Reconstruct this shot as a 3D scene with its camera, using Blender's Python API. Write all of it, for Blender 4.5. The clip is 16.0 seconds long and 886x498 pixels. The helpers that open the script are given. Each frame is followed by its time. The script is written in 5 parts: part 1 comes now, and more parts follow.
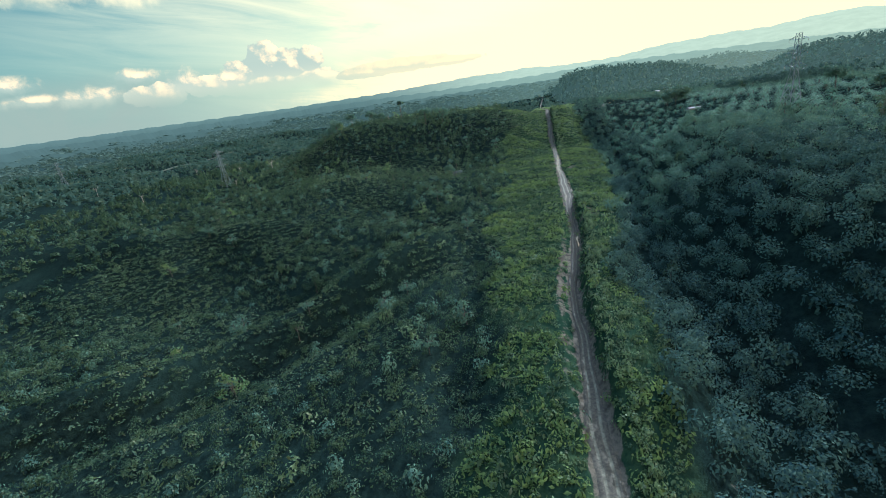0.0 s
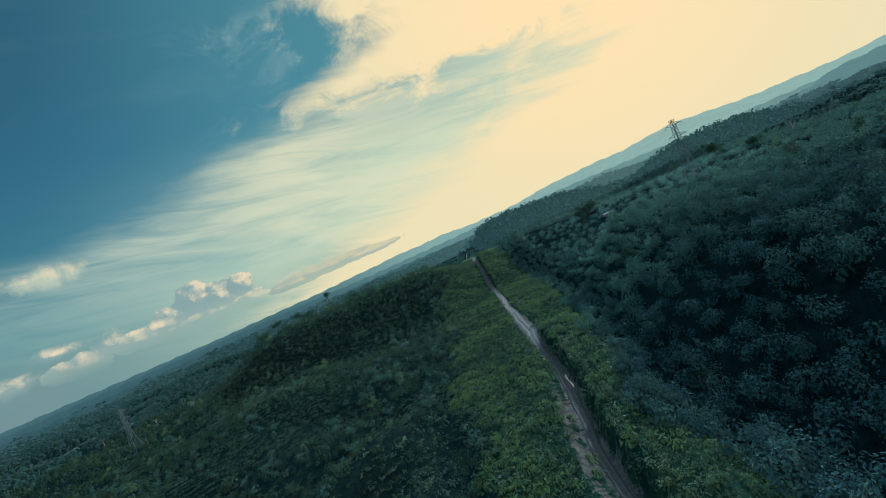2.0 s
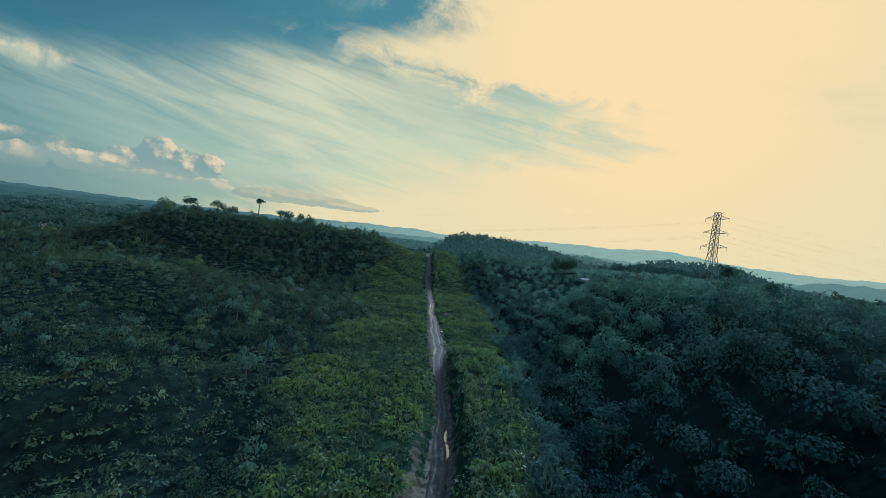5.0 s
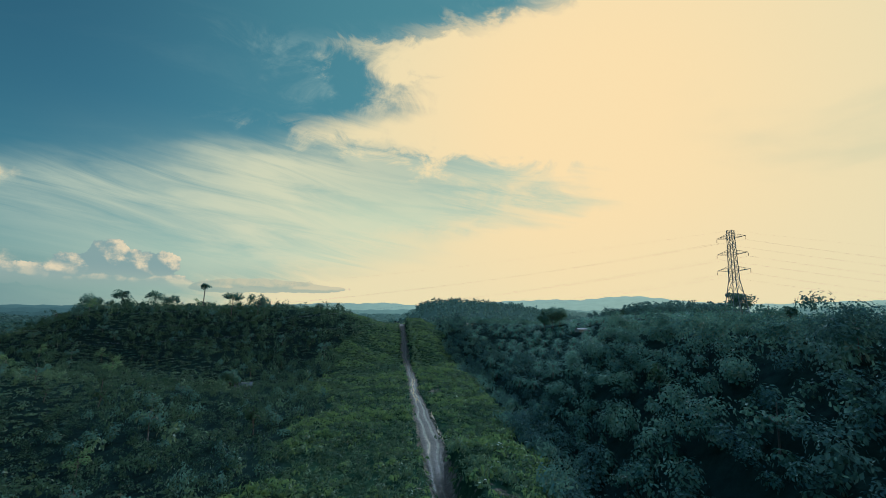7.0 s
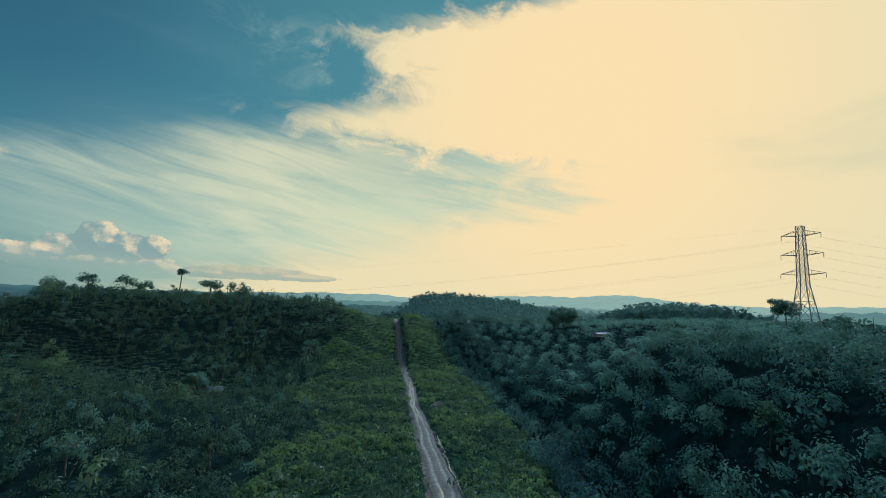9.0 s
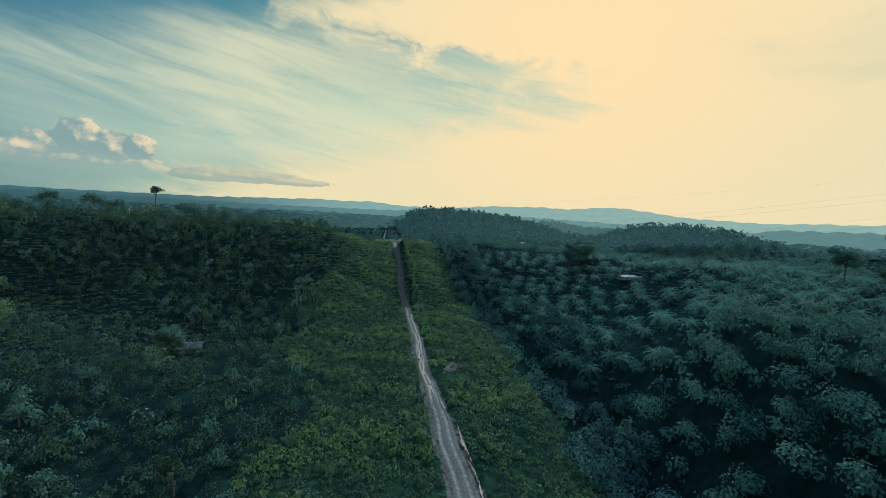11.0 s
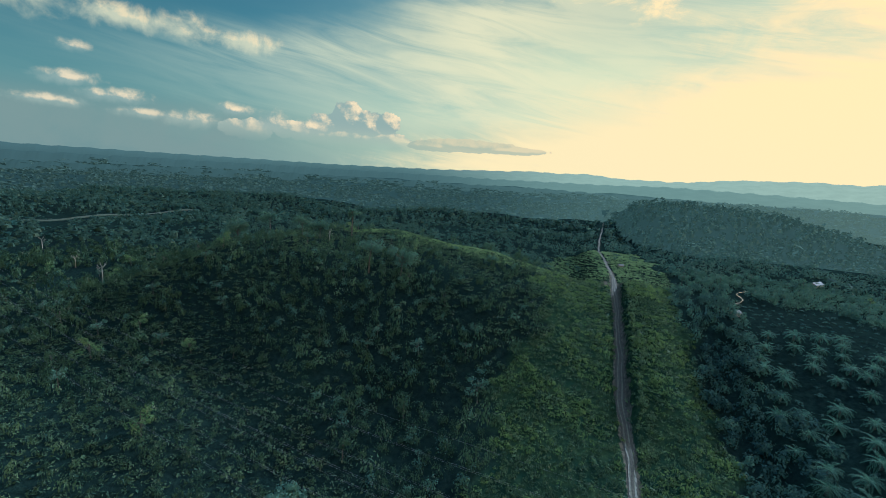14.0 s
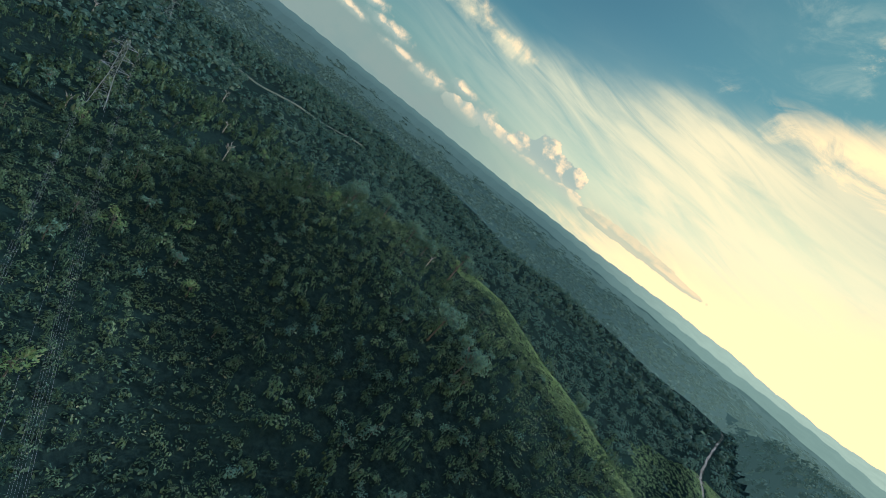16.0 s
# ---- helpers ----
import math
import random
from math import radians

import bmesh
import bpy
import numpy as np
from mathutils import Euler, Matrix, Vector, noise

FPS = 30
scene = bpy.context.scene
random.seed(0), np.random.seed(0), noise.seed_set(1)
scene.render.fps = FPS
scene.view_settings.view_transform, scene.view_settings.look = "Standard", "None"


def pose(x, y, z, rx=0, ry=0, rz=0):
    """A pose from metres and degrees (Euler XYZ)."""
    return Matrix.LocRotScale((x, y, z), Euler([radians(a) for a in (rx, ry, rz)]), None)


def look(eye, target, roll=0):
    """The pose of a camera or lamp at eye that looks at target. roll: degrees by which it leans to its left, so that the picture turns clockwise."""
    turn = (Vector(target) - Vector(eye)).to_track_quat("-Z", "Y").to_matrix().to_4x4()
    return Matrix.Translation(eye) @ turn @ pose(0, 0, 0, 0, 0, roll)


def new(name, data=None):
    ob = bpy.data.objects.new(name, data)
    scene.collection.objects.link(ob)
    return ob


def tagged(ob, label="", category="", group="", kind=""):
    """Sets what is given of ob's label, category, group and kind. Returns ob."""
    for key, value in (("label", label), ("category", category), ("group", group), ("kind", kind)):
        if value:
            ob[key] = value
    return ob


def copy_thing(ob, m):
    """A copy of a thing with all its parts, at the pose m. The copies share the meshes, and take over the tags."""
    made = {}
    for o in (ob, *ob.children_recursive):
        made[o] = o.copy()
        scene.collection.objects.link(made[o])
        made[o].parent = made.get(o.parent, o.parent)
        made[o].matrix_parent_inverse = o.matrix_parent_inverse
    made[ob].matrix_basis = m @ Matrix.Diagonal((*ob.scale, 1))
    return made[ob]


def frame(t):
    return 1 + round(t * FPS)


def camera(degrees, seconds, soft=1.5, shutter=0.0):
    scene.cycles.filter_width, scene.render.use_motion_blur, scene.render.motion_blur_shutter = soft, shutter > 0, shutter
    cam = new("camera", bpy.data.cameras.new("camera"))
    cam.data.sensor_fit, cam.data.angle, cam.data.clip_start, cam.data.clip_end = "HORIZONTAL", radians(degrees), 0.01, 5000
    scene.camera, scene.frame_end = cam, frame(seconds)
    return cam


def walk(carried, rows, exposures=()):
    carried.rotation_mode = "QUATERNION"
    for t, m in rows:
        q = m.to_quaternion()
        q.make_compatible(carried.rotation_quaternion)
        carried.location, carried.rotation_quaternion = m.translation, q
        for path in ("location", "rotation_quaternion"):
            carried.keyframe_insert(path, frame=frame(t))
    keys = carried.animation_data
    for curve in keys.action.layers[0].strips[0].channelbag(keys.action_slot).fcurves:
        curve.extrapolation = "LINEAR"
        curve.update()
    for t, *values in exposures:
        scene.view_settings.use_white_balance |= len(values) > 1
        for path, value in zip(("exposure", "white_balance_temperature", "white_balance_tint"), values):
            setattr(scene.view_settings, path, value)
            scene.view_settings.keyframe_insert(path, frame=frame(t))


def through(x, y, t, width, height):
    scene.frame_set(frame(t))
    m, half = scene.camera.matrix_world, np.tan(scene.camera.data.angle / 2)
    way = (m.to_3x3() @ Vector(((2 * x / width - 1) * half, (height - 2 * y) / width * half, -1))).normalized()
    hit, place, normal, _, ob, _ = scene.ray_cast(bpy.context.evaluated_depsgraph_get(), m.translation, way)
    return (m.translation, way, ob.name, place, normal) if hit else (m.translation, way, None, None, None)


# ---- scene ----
cam = camera(90.5, 16.0, soft=0.9)
PATH = [
    (0, (0.771, -29.981, 79.196), (0.505, -28.126, 78.498), -8.3),
    (0.5, (1.305, -20.015, 76.357), (1.096, -18.046, 76.072), -7.0),
    (1, (1.697, -9.93, 73.466), (1.58, -7.934, 73.478), -6.6),
    (1.5, (1.79, -0.221, 70.893), (1.776, 1.778, 70.896), -13.1),
    (2, (2.051, 9.058, 68.374), (2.195, 11.052, 68.333), -23.8),
    (2.5, (3.027, 18.464, 66.039), (3.238, 20.452, 65.96), -28.3),
    (3, (4.35, 27.414, 63.294), (4.618, 29.393, 63.187), -31.7),
    (3.2, (5.218, 30.857, 62.456), (5.527, 32.828, 62.322), -30.8),
    (5.3, (16.273, 73.086, 47.726), (16.551, 75.067, 47.709), 8.9),
    (5.5, (17.057, 77.082, 47.18), (17.335, 79.062, 47.227), 8.6),
    (6, (17.885, 87.005, 45.536), (18.158, 88.975, 45.749), 8.0),
    (6.5, (17.927, 96.933, 44.468), (18.308, 98.878, 44.736), 1.3),
    (7, (17.765, 106.218, 43.853), (18.183, 108.154, 44.129), 0.4),
    (7.5, (18.256, 115.121, 43.634), (18.688, 117.055, 43.901), 0.7),
    (8, (18.461, 123.353, 43.84), (18.897, 125.288, 44.1), 1.2),
    (10.3, (16.77, 161.573, 51.387), (17.233, 163.504, 51.622), 3.3),
    (10.5, (16.962, 165.027, 52.481), (17.423, 166.959, 52.716), 3.4),
    (11, (17.02, 174.716, 60.693), (17.519, 176.646, 60.522), 3.4),
    (11.5, (16.607, 185.039, 69.497), (17.129, 186.882, 68.924), 2.5),
    (12, (16.704, 197.14, 77.413), (17.368, 198.943, 76.855), -2.0),
    (12.5, (17.698, 210.452, 85.072), (18.292, 212.279, 84.516), -2.2),
    (12.6, (18.051, 213.344, 85.782), (18.569, 215.198, 85.236), -3.5),
    (12.7, (18.464, 216.382, 86.349), (18.828, 218.28, 85.833), -6.6),
    (12.8, (18.869, 219.438, 86.978), (19.07, 221.367, 86.49), -9.6),
    (13, (19.593, 225.532, 89.046), (19.696, 227.475, 88.581), -11.3),
    (13.3, (20.96, 234.566, 92.132), (20.986, 236.515, 91.687), -8.4),
    (13.5, (21.554, 240.721, 93.854), (21.38, 242.674, 93.459), -1.3),
    (14, (21.512, 257.059, 100.134), (21.088, 258.979, 99.767), 3.6),
    (14.5, (19.266, 272.752, 104.82), (18.518, 274.566, 104.433), 16.2),
    (14.6, (18.551, 275.858, 105.213), (17.732, 277.638, 104.812), 18.9),
    (15, (14.182, 287.805, 107.965), (13.239, 289.513, 107.523), 25.9),
    (15.5, (6.063, 302.571, 111.872), (5.169, 304.311, 111.453), 30.6),
    (16, (-4.855, 317.022, 114.825), (-5.763, 318.751, 114.395), 38.4),
]
SUN_POWER, SKY_GAIN, SKY_TINT, SKY_TOP = 4.6, 1.0, (0.026, 0.066, 0.060), (0.60, 1.06, 2.00)
EXPOSURES = [(0.0, 0.85), (0.25, 0.42), (0.5, 0.15), (1.0, 0.02), (1.5, -0.05), (3.0, -0.04), (5.5, -0.12), (8.0, -0.1), (11.0, -0.06), (11.5, 0.02), (12.5, 0.08), (13.5, 0.12), (14.5, 0.20), (15.0, 0.36), (16.0, 0.42)]
# a cool white balance turns everything towards teal
walk(cam, [(t, look(eye, target, roll)) for t, eye, target, roll in PATH], [(t, stops, float(np.interp(t, (0, 0.6, 13.5, 15, 16), (4700, 4200, 4250, 4600, 4700))), float(np.interp(t, (0, 0.6, 13.5, 15, 16), (18, 10, 10, 16, 18)))) for t, stops in EXPOSURES])
BALANCE = np.linalg.inv(np.array([[0.891, -0.177, -0.036], [0.008, 1.051, -0.014], [0.017, 0.062, 1.704]]))


def balanced(colour):
    """The light's colour that the cool white balance shows as the given colour."""
    return tuple(float(v) for v in BALANCE @ np.array(colour))



# ---- sky, sun ----
SUN_AZ, SUN_EL = 31.0, 23.0          # degrees right of +y, degrees above the horizon
SUN_DIR = Vector((math.sin(radians(SUN_AZ)) * math.cos(radians(SUN_EL)), math.cos(radians(SUN_AZ)) * math.cos(radians(SUN_EL)), math.sin(radians(SUN_EL))))


class Nodes:
    """Short forms for building a node tree."""

    def __init__(self, tree):
        self.tree = tree
        tree.nodes.clear()

    def add(self, kind, **sockets):
        n = self.tree.nodes.new(kind)
        for key, value in sockets.items():
            self.set(n.inputs[key.replace("_", " ")], value)
        return n

    def set(self, socket, value):
        if isinstance(value, bpy.types.NodeSocket):
            self.tree.links.new(value, socket)
        elif isinstance(value, tuple) and len(value) == 3 and socket.type == "RGBA":
            socket.default_value = (*value, 1)
        else:
            socket.default_value = value

    def math(self, op, a, b=0.0, c=0.0, clamp=False):
        n = self.tree.nodes.new("ShaderNodeMath")
        n.operation, n.use_clamp = op, clamp
        for s, v in zip(n.inputs, (a, b, c)):
            self.set(s, v)
        return n.outputs[0]

    def step(self, x, lo, hi, a=0.0, b=1.0):
        n = self.tree.nodes.new("ShaderNodeMapRange")
        n.interpolation_type = "SMOOTHSTEP"
        for s, v in zip(n.inputs[:5], (x, lo, hi, a, b)):
            self.set(s, v)
        return n.outputs[0]

    def mix(self, f, a, b, blend="MIX"):
        n = self.tree.nodes.new("ShaderNodeMix")
        n.data_type, n.blend_type = "RGBA", blend
        self.set(n.inputs[0], f), self.set(n.inputs[6], a), self.set(n.inputs[7], b)
        return n.outputs[2]

    def vec(self, x, y, z=0.0):
        n = self.tree.nodes.new("ShaderNodeCombineXYZ")
        for s, v in zip(n.inputs, (x, y, z)):
            self.set(s, v)
        return n.outputs[0]

    def noise(self, vector, scale, detail=4.0, rough=0.5, warp=0.0):
        n = self.tree.nodes.new("ShaderNodeTexNoise")
        self.set(n.inputs["Vector"], vector)
        n.inputs["Scale"].default_value, n.inputs["Detail"].default_value = scale, detail
        n.inputs["Roughness"].default_value, n.inputs["Distortion"].default_value = rough, warp
        return n.outputs[0]


world = bpy.data.worlds.new("world")
scene.world = world
world.use_nodes = True
W = Nodes(world.node_tree)
sky = W.tree.nodes.new("ShaderNodeTexSky")
sky.sky_type, sky.sun_disc = "NISHITA", False
sky.sun_elevation, sky.sun_rotation = radians(SUN_EL), radians(SUN_AZ)
sky.air_density, sky.dust_density, sky.ozone_density = 1.0, 0.6, 3.0
geo = W.tree.nodes.new("ShaderNodeTexCoord")
sep = W.tree.nodes.new("ShaderNodeSeparateXYZ")
W.tree.links.new(geo.outputs["Generated"], sep.inputs[0])
dx, dy, dz = sep.outputs
az = W.math("MULTIPLY", W.math("ARCTAN2", dx, dy), 57.2958)
el = W.math("MULTIPLY", W.math("ARCSINE", dz), 57.2958)
dots = W.tree.nodes.new("ShaderNodeVectorMath")
dots.operation = "DOT_PRODUCT"
W.tree.links.new(geo.outputs["Generated"], dots.inputs[0])
dots.inputs[1].default_value = SUN_DIR
away = W.math("MULTIPLY", W.math("ARCCOSINE", W.math("MINIMUM", dots.outputs["Value"], 1.0)), 57.2958)
# high cirrus lies on a plane overhead, so its streaks run together towards the horizon
over = W.math("DIVIDE", 1.0, W.math("ADD", W.math("MAXIMUM", dz, 0.0), 0.16))
px, py = W.math("MULTIPLY", dx, over), W.math("MULTIPLY", dy, over)
turned = W.vec(W.math("ADD", W.math("MULTIPLY", px, 0.92), W.math("MULTIPLY", py, 0.38)), W.math("SUBTRACT", W.math("MULTIPLY", py, 0.92), W.math("MULTIPLY", px, 0.38)))
stretched = W.tree.nodes.new("ShaderNodeMapping")
W.tree.links.new(turned, stretched.inputs["Vector"])
stretched.inputs["Scale"].default_value = (0.55, 1.9, 1.0)
wisp = W.noise(stretched.outputs[0], 1.7, 9.0, 0.62, 0.6)
patch = W.noise(turned, 0.75, 6.0, 0.55, 0.4)
fine = W.noise(W.vec(az, el), 0.16, 8.0, 0.6, 0.3)
billow = W.noise(W.vec(az, W.math("MULTIPLY", el, 1.5)), 0.13, 10.0, 0.66, 0.9)
# fallstreaks: long and thin, sinking towards the sun's side
fall = W.math("ADD", el, W.math("MULTIPLY", az, 0.17))
comb = W.noise(W.vec(W.math("MULTIPLY", az, 0.055), W.math("MULTIPLY", fall, 0.42)), 1.0, 9.0, 0.62, 0.9)
broad = W.noise(W.vec(W.math("MULTIPLY", az, 0.030), W.math("MULTIPLY", fall, 0.13)), 1.0, 5.0, 0.55, 0.5)
# the bright veil round the sun: where its torn edge runs, as azimuth over elevation
EDGE = ((1, 8, 19), (8, 13, 18), (17, 21, -23), (21, 22.3, -5), (22.3, 25, 8), (25, 28, -1), (28, 30, -3), (32.3, 34.2, 13), (34.2, 37, 17), (37, 48, 30))
torn = W.math("ADD", el, W.math("MULTIPLY", W.math("SUBTRACT", billow, 0.5), 9.0))
rim_az = -13.0
for lo, hi, by in EDGE:
    rim_az = W.math("ADD", rim_az, W.step(torn, lo, hi, 0.0, by))
inside = W.math("SUBTRACT", az, rim_az)
inside = W.math("ADD", inside, W.math("MULTIPLY", W.math("SUBTRACT", billow, 0.5), 22.0))
inside = W.math("ADD", inside, W.math("MULTIPLY", W.math("SUBTRACT", comb, 0.5), W.step(el, 26.0, 16.0, 8.0, 30.0)))
crisp_high = W.math("MULTIPLY", W.step(el, 20.0, 26.0), W.step(el, 31.0, 35.0, 1.0, 0.1))
veil = W.step(inside, W.math("ADD", -12.0, W.math("MULTIPLY", crisp_high, 7.0)), W.math("ADD", 10.0, W.math("MULTIPLY", crisp_high, -2.0)))
# cirrus streaks below the clear blue, thicker towards the sun
brim = W.math("ADD", 12.6, W.math("MULTIPLY", W.math("MAXIMUM", W.math("ADD", az, 44.0), 0.0), 0.245))
brim = W.math("SUBTRACT", brim, W.math("MULTIPLY", W.math("SUBTRACT", broad, 0.5), -9.0))
under = W.step(W.math("SUBTRACT", brim, el), -1.5, 4.5)
cirrus = W.step(W.math("ADD", W.math("ADD", comb, W.math("MULTIPLY", W.math("SUBTRACT", broad, 0.5), 0.5)), W.step(az, -45.0, 5.0, -0.04, 0.12)), 0.22, 0.76)
cirrus = W.math("MULTIPLY", W.math("MULTIPLY", cirrus, under), W.step(az, -58.0, -24.0, 0.12, 0.85))
cirrus = W.math("MULTIPLY", W.math("MULTIPLY", cirrus, W.step(el, 2.0, 8.0, 0.35, 1.0)), W.math("MULTIPLY", W.step(az, -12.0, 8.0, 1.0, 0.6), W.math("MAXIMUM", W.step(el, 7.0, 12.0, 0.5, 1.0), W.step(az, -30.0, -12.0))))
# faint plumes in the clear blue
streak = W.math("MULTIPLY", W.step(wisp, 0.50, 0.78), W.step(el, 13.0, 24.0, 0.0, 0.16))
streak = W.math("MULTIPLY", streak, W.step(patch, 0.36, 0.62))
plume = W.math("MULTIPLY", W.step(billow, 0.45, 0.72), W.math("MULTIPLY", W.step(inside, -20.0, -2.0, 0.0, 0.35), W.step(el, 17.0, 24.0)))
clear = W.mix(1.0, sky.outputs[0], SKY_TINT, "MULTIPLY")
CREAM = (1.03, 0.80, 0.465)
base = W.mix(W.step(away, 26.0, 60.0, 0.72, 0.0), clear, (0.078, 0.272, 0.330))
base = W.mix(W.step(el, 0.0, 16.0, 0.85, 0.0), base, W.mix(W.step(away, 32.0, 88.0), (0.42, 0.59, 0.52), (0.100, 0.250, 0.310)))
base = W.mix(streak, base, (0.36, 0.54, 0.54))
base = W.mix(plume, base, (0.40, 0.56, 0.53))
# pale milky air between the streaks and the sun
glow = W.math("MULTIPLY", W.step(az, -38.0, 6.0), W.step(el, 23.0, 11.0))
base = W.mix(W.math("MULTIPLY", glow, W.step(broad, 0.30, 0.62, 0.55, 0.95)), base, (0.54, 0.70, 0.53))
base = W.mix(cirrus, base, W.mix(W.step(away, 25.0, 75.0), (0.82, 0.80, 0.55), (0.44, 0.59, 0.52)))


def heap(parts, scale, depth, crisp=0.07):
    """Heaped cloud: soft balls at (azimuth, elevation, width, height) in degrees, roughened; its body and its sunlit sides."""
    def body_at(a0, e0):
        wob = W.math("SUBTRACT", W.noise(W.vec(a0, e0), scale, 7.0, 0.62, 0.25), 0.5)
        best = None
        for a, e, w, h in parts:
            u, v = W.math("DIVIDE", W.math("SUBTRACT", a0, a), w), W.math("DIVIDE", W.math("SUBTRACT", e0, e), h)
            d = W.math("SUBTRACT", 1.0, W.math("SQRT", W.math("ADD", W.math("MULTIPLY", u, u), W.math("MULTIPLY", v, v))))
            best = d if best is None else W.math("SMOOTH_MAX", best, d, 0.10)
        return W.math("ADD", best, W.math("MULTIPLY", wob, depth))
    here = body_at(az, el)
    ahead = body_at(W.math("ADD", az, 0.55), W.math("ADD", el, 0.42))
    return W.step(here, 0.0, crisp), W.step(W.math("SUBTRACT", here, ahead), 0.05, 0.58)


CLOUDS = [
    ([(-25.3, 5.2, 2.1, 2.0), (-27.6, 4.2, 2.6, 1.5), (-22.6, 4.4, 2.6, 1.9), (-20.3, 4.9, 1.8, 1.2), (-31.5, 3.2, 3.2, 1.2), (-25.0, 2.9, 8.5, 1.3), (-36.5, 2.9, 3.2, 1.3), (-19.0, 2.6, 2.6, 0.9)], 0.52, 1.25),
    ([(-52.5, 6.2, 3.4, 0.9), (-54.0, 4.0, 4.0, 0.8), (-46.5, 3.6, 3.5, 0.8), (-38.0, 4.9, 2.6, 0.9), (-34.0, 4.0, 2.6, 1.5), (-52.0, 9.1, 1.7, 0.8), (-42.5, 3.4, 4.0, 1.3), (-29.8, 3.6, 3.0, 1.2), (-49.0, 5.0, 4.0, 1.0)], 0.62, 1.28),
]
# a band of torn high cloud to the left of the sun
band, side = heap([(-60.0, 13.0, 12.0, 1.9), (-47.0, 12.6, 9.0, 1.6), (-38.0, 12.2, 6.5, 1.3)], 0.30, 2.6, 1.1)
base = W.mix(W.math("MULTIPLY", band, 0.8), base, W.mix(side, (0.60, 0.66, 0.52), (0.86, 0.77, 0.53)))
# a low bank of grey moisture under the heaped clouds
murk = W.math("MULTIPLY", W.math("MULTIPLY", W.step(az, -30.0, -42.0, 0.25, 0.85), W.step(el, 6.5, 3.0)), W.step(fine, 0.3, 0.6, 0.55, 1.0))
base = W.mix(murk, base, (0.185, 0.300, 0.315))
for parts, scale, depth in CLOUDS:
    mass, rim = heap(parts, scale, depth, 0.10 if depth < 1.26 else 0.9)
    shade = W.mix(W.step(el, 1.5, 5.0), (0.38, 0.48, 0.44), (0.25, 0.39, 0.40))
    rim = W.math("MULTIPLY", rim, W.step(el, 1.8, 4.2, 0.2, 1.0))
    tone = W.mix(rim, shade, W.mix(W.step(away, 50.0, 95.0), (0.90, 0.76, 0.53), (0.70, 0.66, 0.52)))
    base = W.mix(W.math("MULTIPLY", mass, W.step(el, 1.3, 4.2, 0.0, 0.95)), base, tone)
base = W.mix(veil, base, W.mix(W.step(away, 6.0, 34.0), CREAM, (0.88, 0.78, 0.50)))
thin = W.math("MULTIPLY", W.math("MULTIPLY", W.step(patch, 0.48, 0.66), W.step(az, 38.0, 50.0)), W.step(el, 8.0, 16.0))
base = W.mix(W.math("MULTIPLY", thin, 0.45), base, (0.55, 0.62, 0.45))
mass, rim = heap([(-10.5, 2.75, 6.5, 0.85), (-5.0, 2.5, 5.0, 0.55), (-14.0, 2.5, 4.0, 0.7)], 0.5, 0.9)
base = W.mix(W.math("MULTIPLY", mass, 0.75), base, W.mix(W.math("MULTIPLY", rim, 0.55), (0.31, 0.43, 0.39), (0.80, 0.68, 0.45)))
# overhead the veil closes to a bright pale sky
base = W.mix(W.step(el, 37.0, 68.0), base, SKY_TOP)
split = W.tree.nodes.new("ShaderNodeSeparateColor")
W.tree.links.new(base, split.inputs[0])
join = W.tree.nodes.new("ShaderNodeCombineColor")
for row, socket in zip(BALANCE, join.inputs):
    total = W.math("MULTIPLY", split.outputs[0], float(row[0]))
    for k in (1, 2):
        total = W.math("ADD", total, W.math("MULTIPLY", split.outputs[k], float(row[k])))
    W.tree.links.new(W.math("MAXIMUM", total, 0.0), socket)
base = join.outputs[0]
out = W.add("ShaderNodeOutputWorld")
bg = W.add("ShaderNodeBackground", Color=base, Strength=SKY_GAIN)
W.tree.links.new(bg.outputs[0], out.inputs[0])
world.cycles.sampling_method = "MANUAL"
world.cycles.sample_map_resolution = 1024

sun_data = bpy.data.lights.new("sun", "SUN")
sun_data.energy, sun_data.angle, sun_data.color = SUN_POWER, radians(0.8), (1.0, 0.92, 0.76)
sun = new("sun", sun_data)
sun.matrix_world = look((0, 0, 400), Vector((0, 0, 400)) - SUN_DIR)

# ---- materials ----
def material(name):
    m = bpy.data.materials.new(name)
    m.use_nodes = True
    return m, Nodes(m.node_tree)


def finish(n, shader, bump=None):
    o = n.add("ShaderNodeOutputMaterial")
    n.tree.links.new(shader, o.inputs[0])


def where(n):
    g = n.tree.nodes.new("ShaderNodeNewGeometry")
    return g


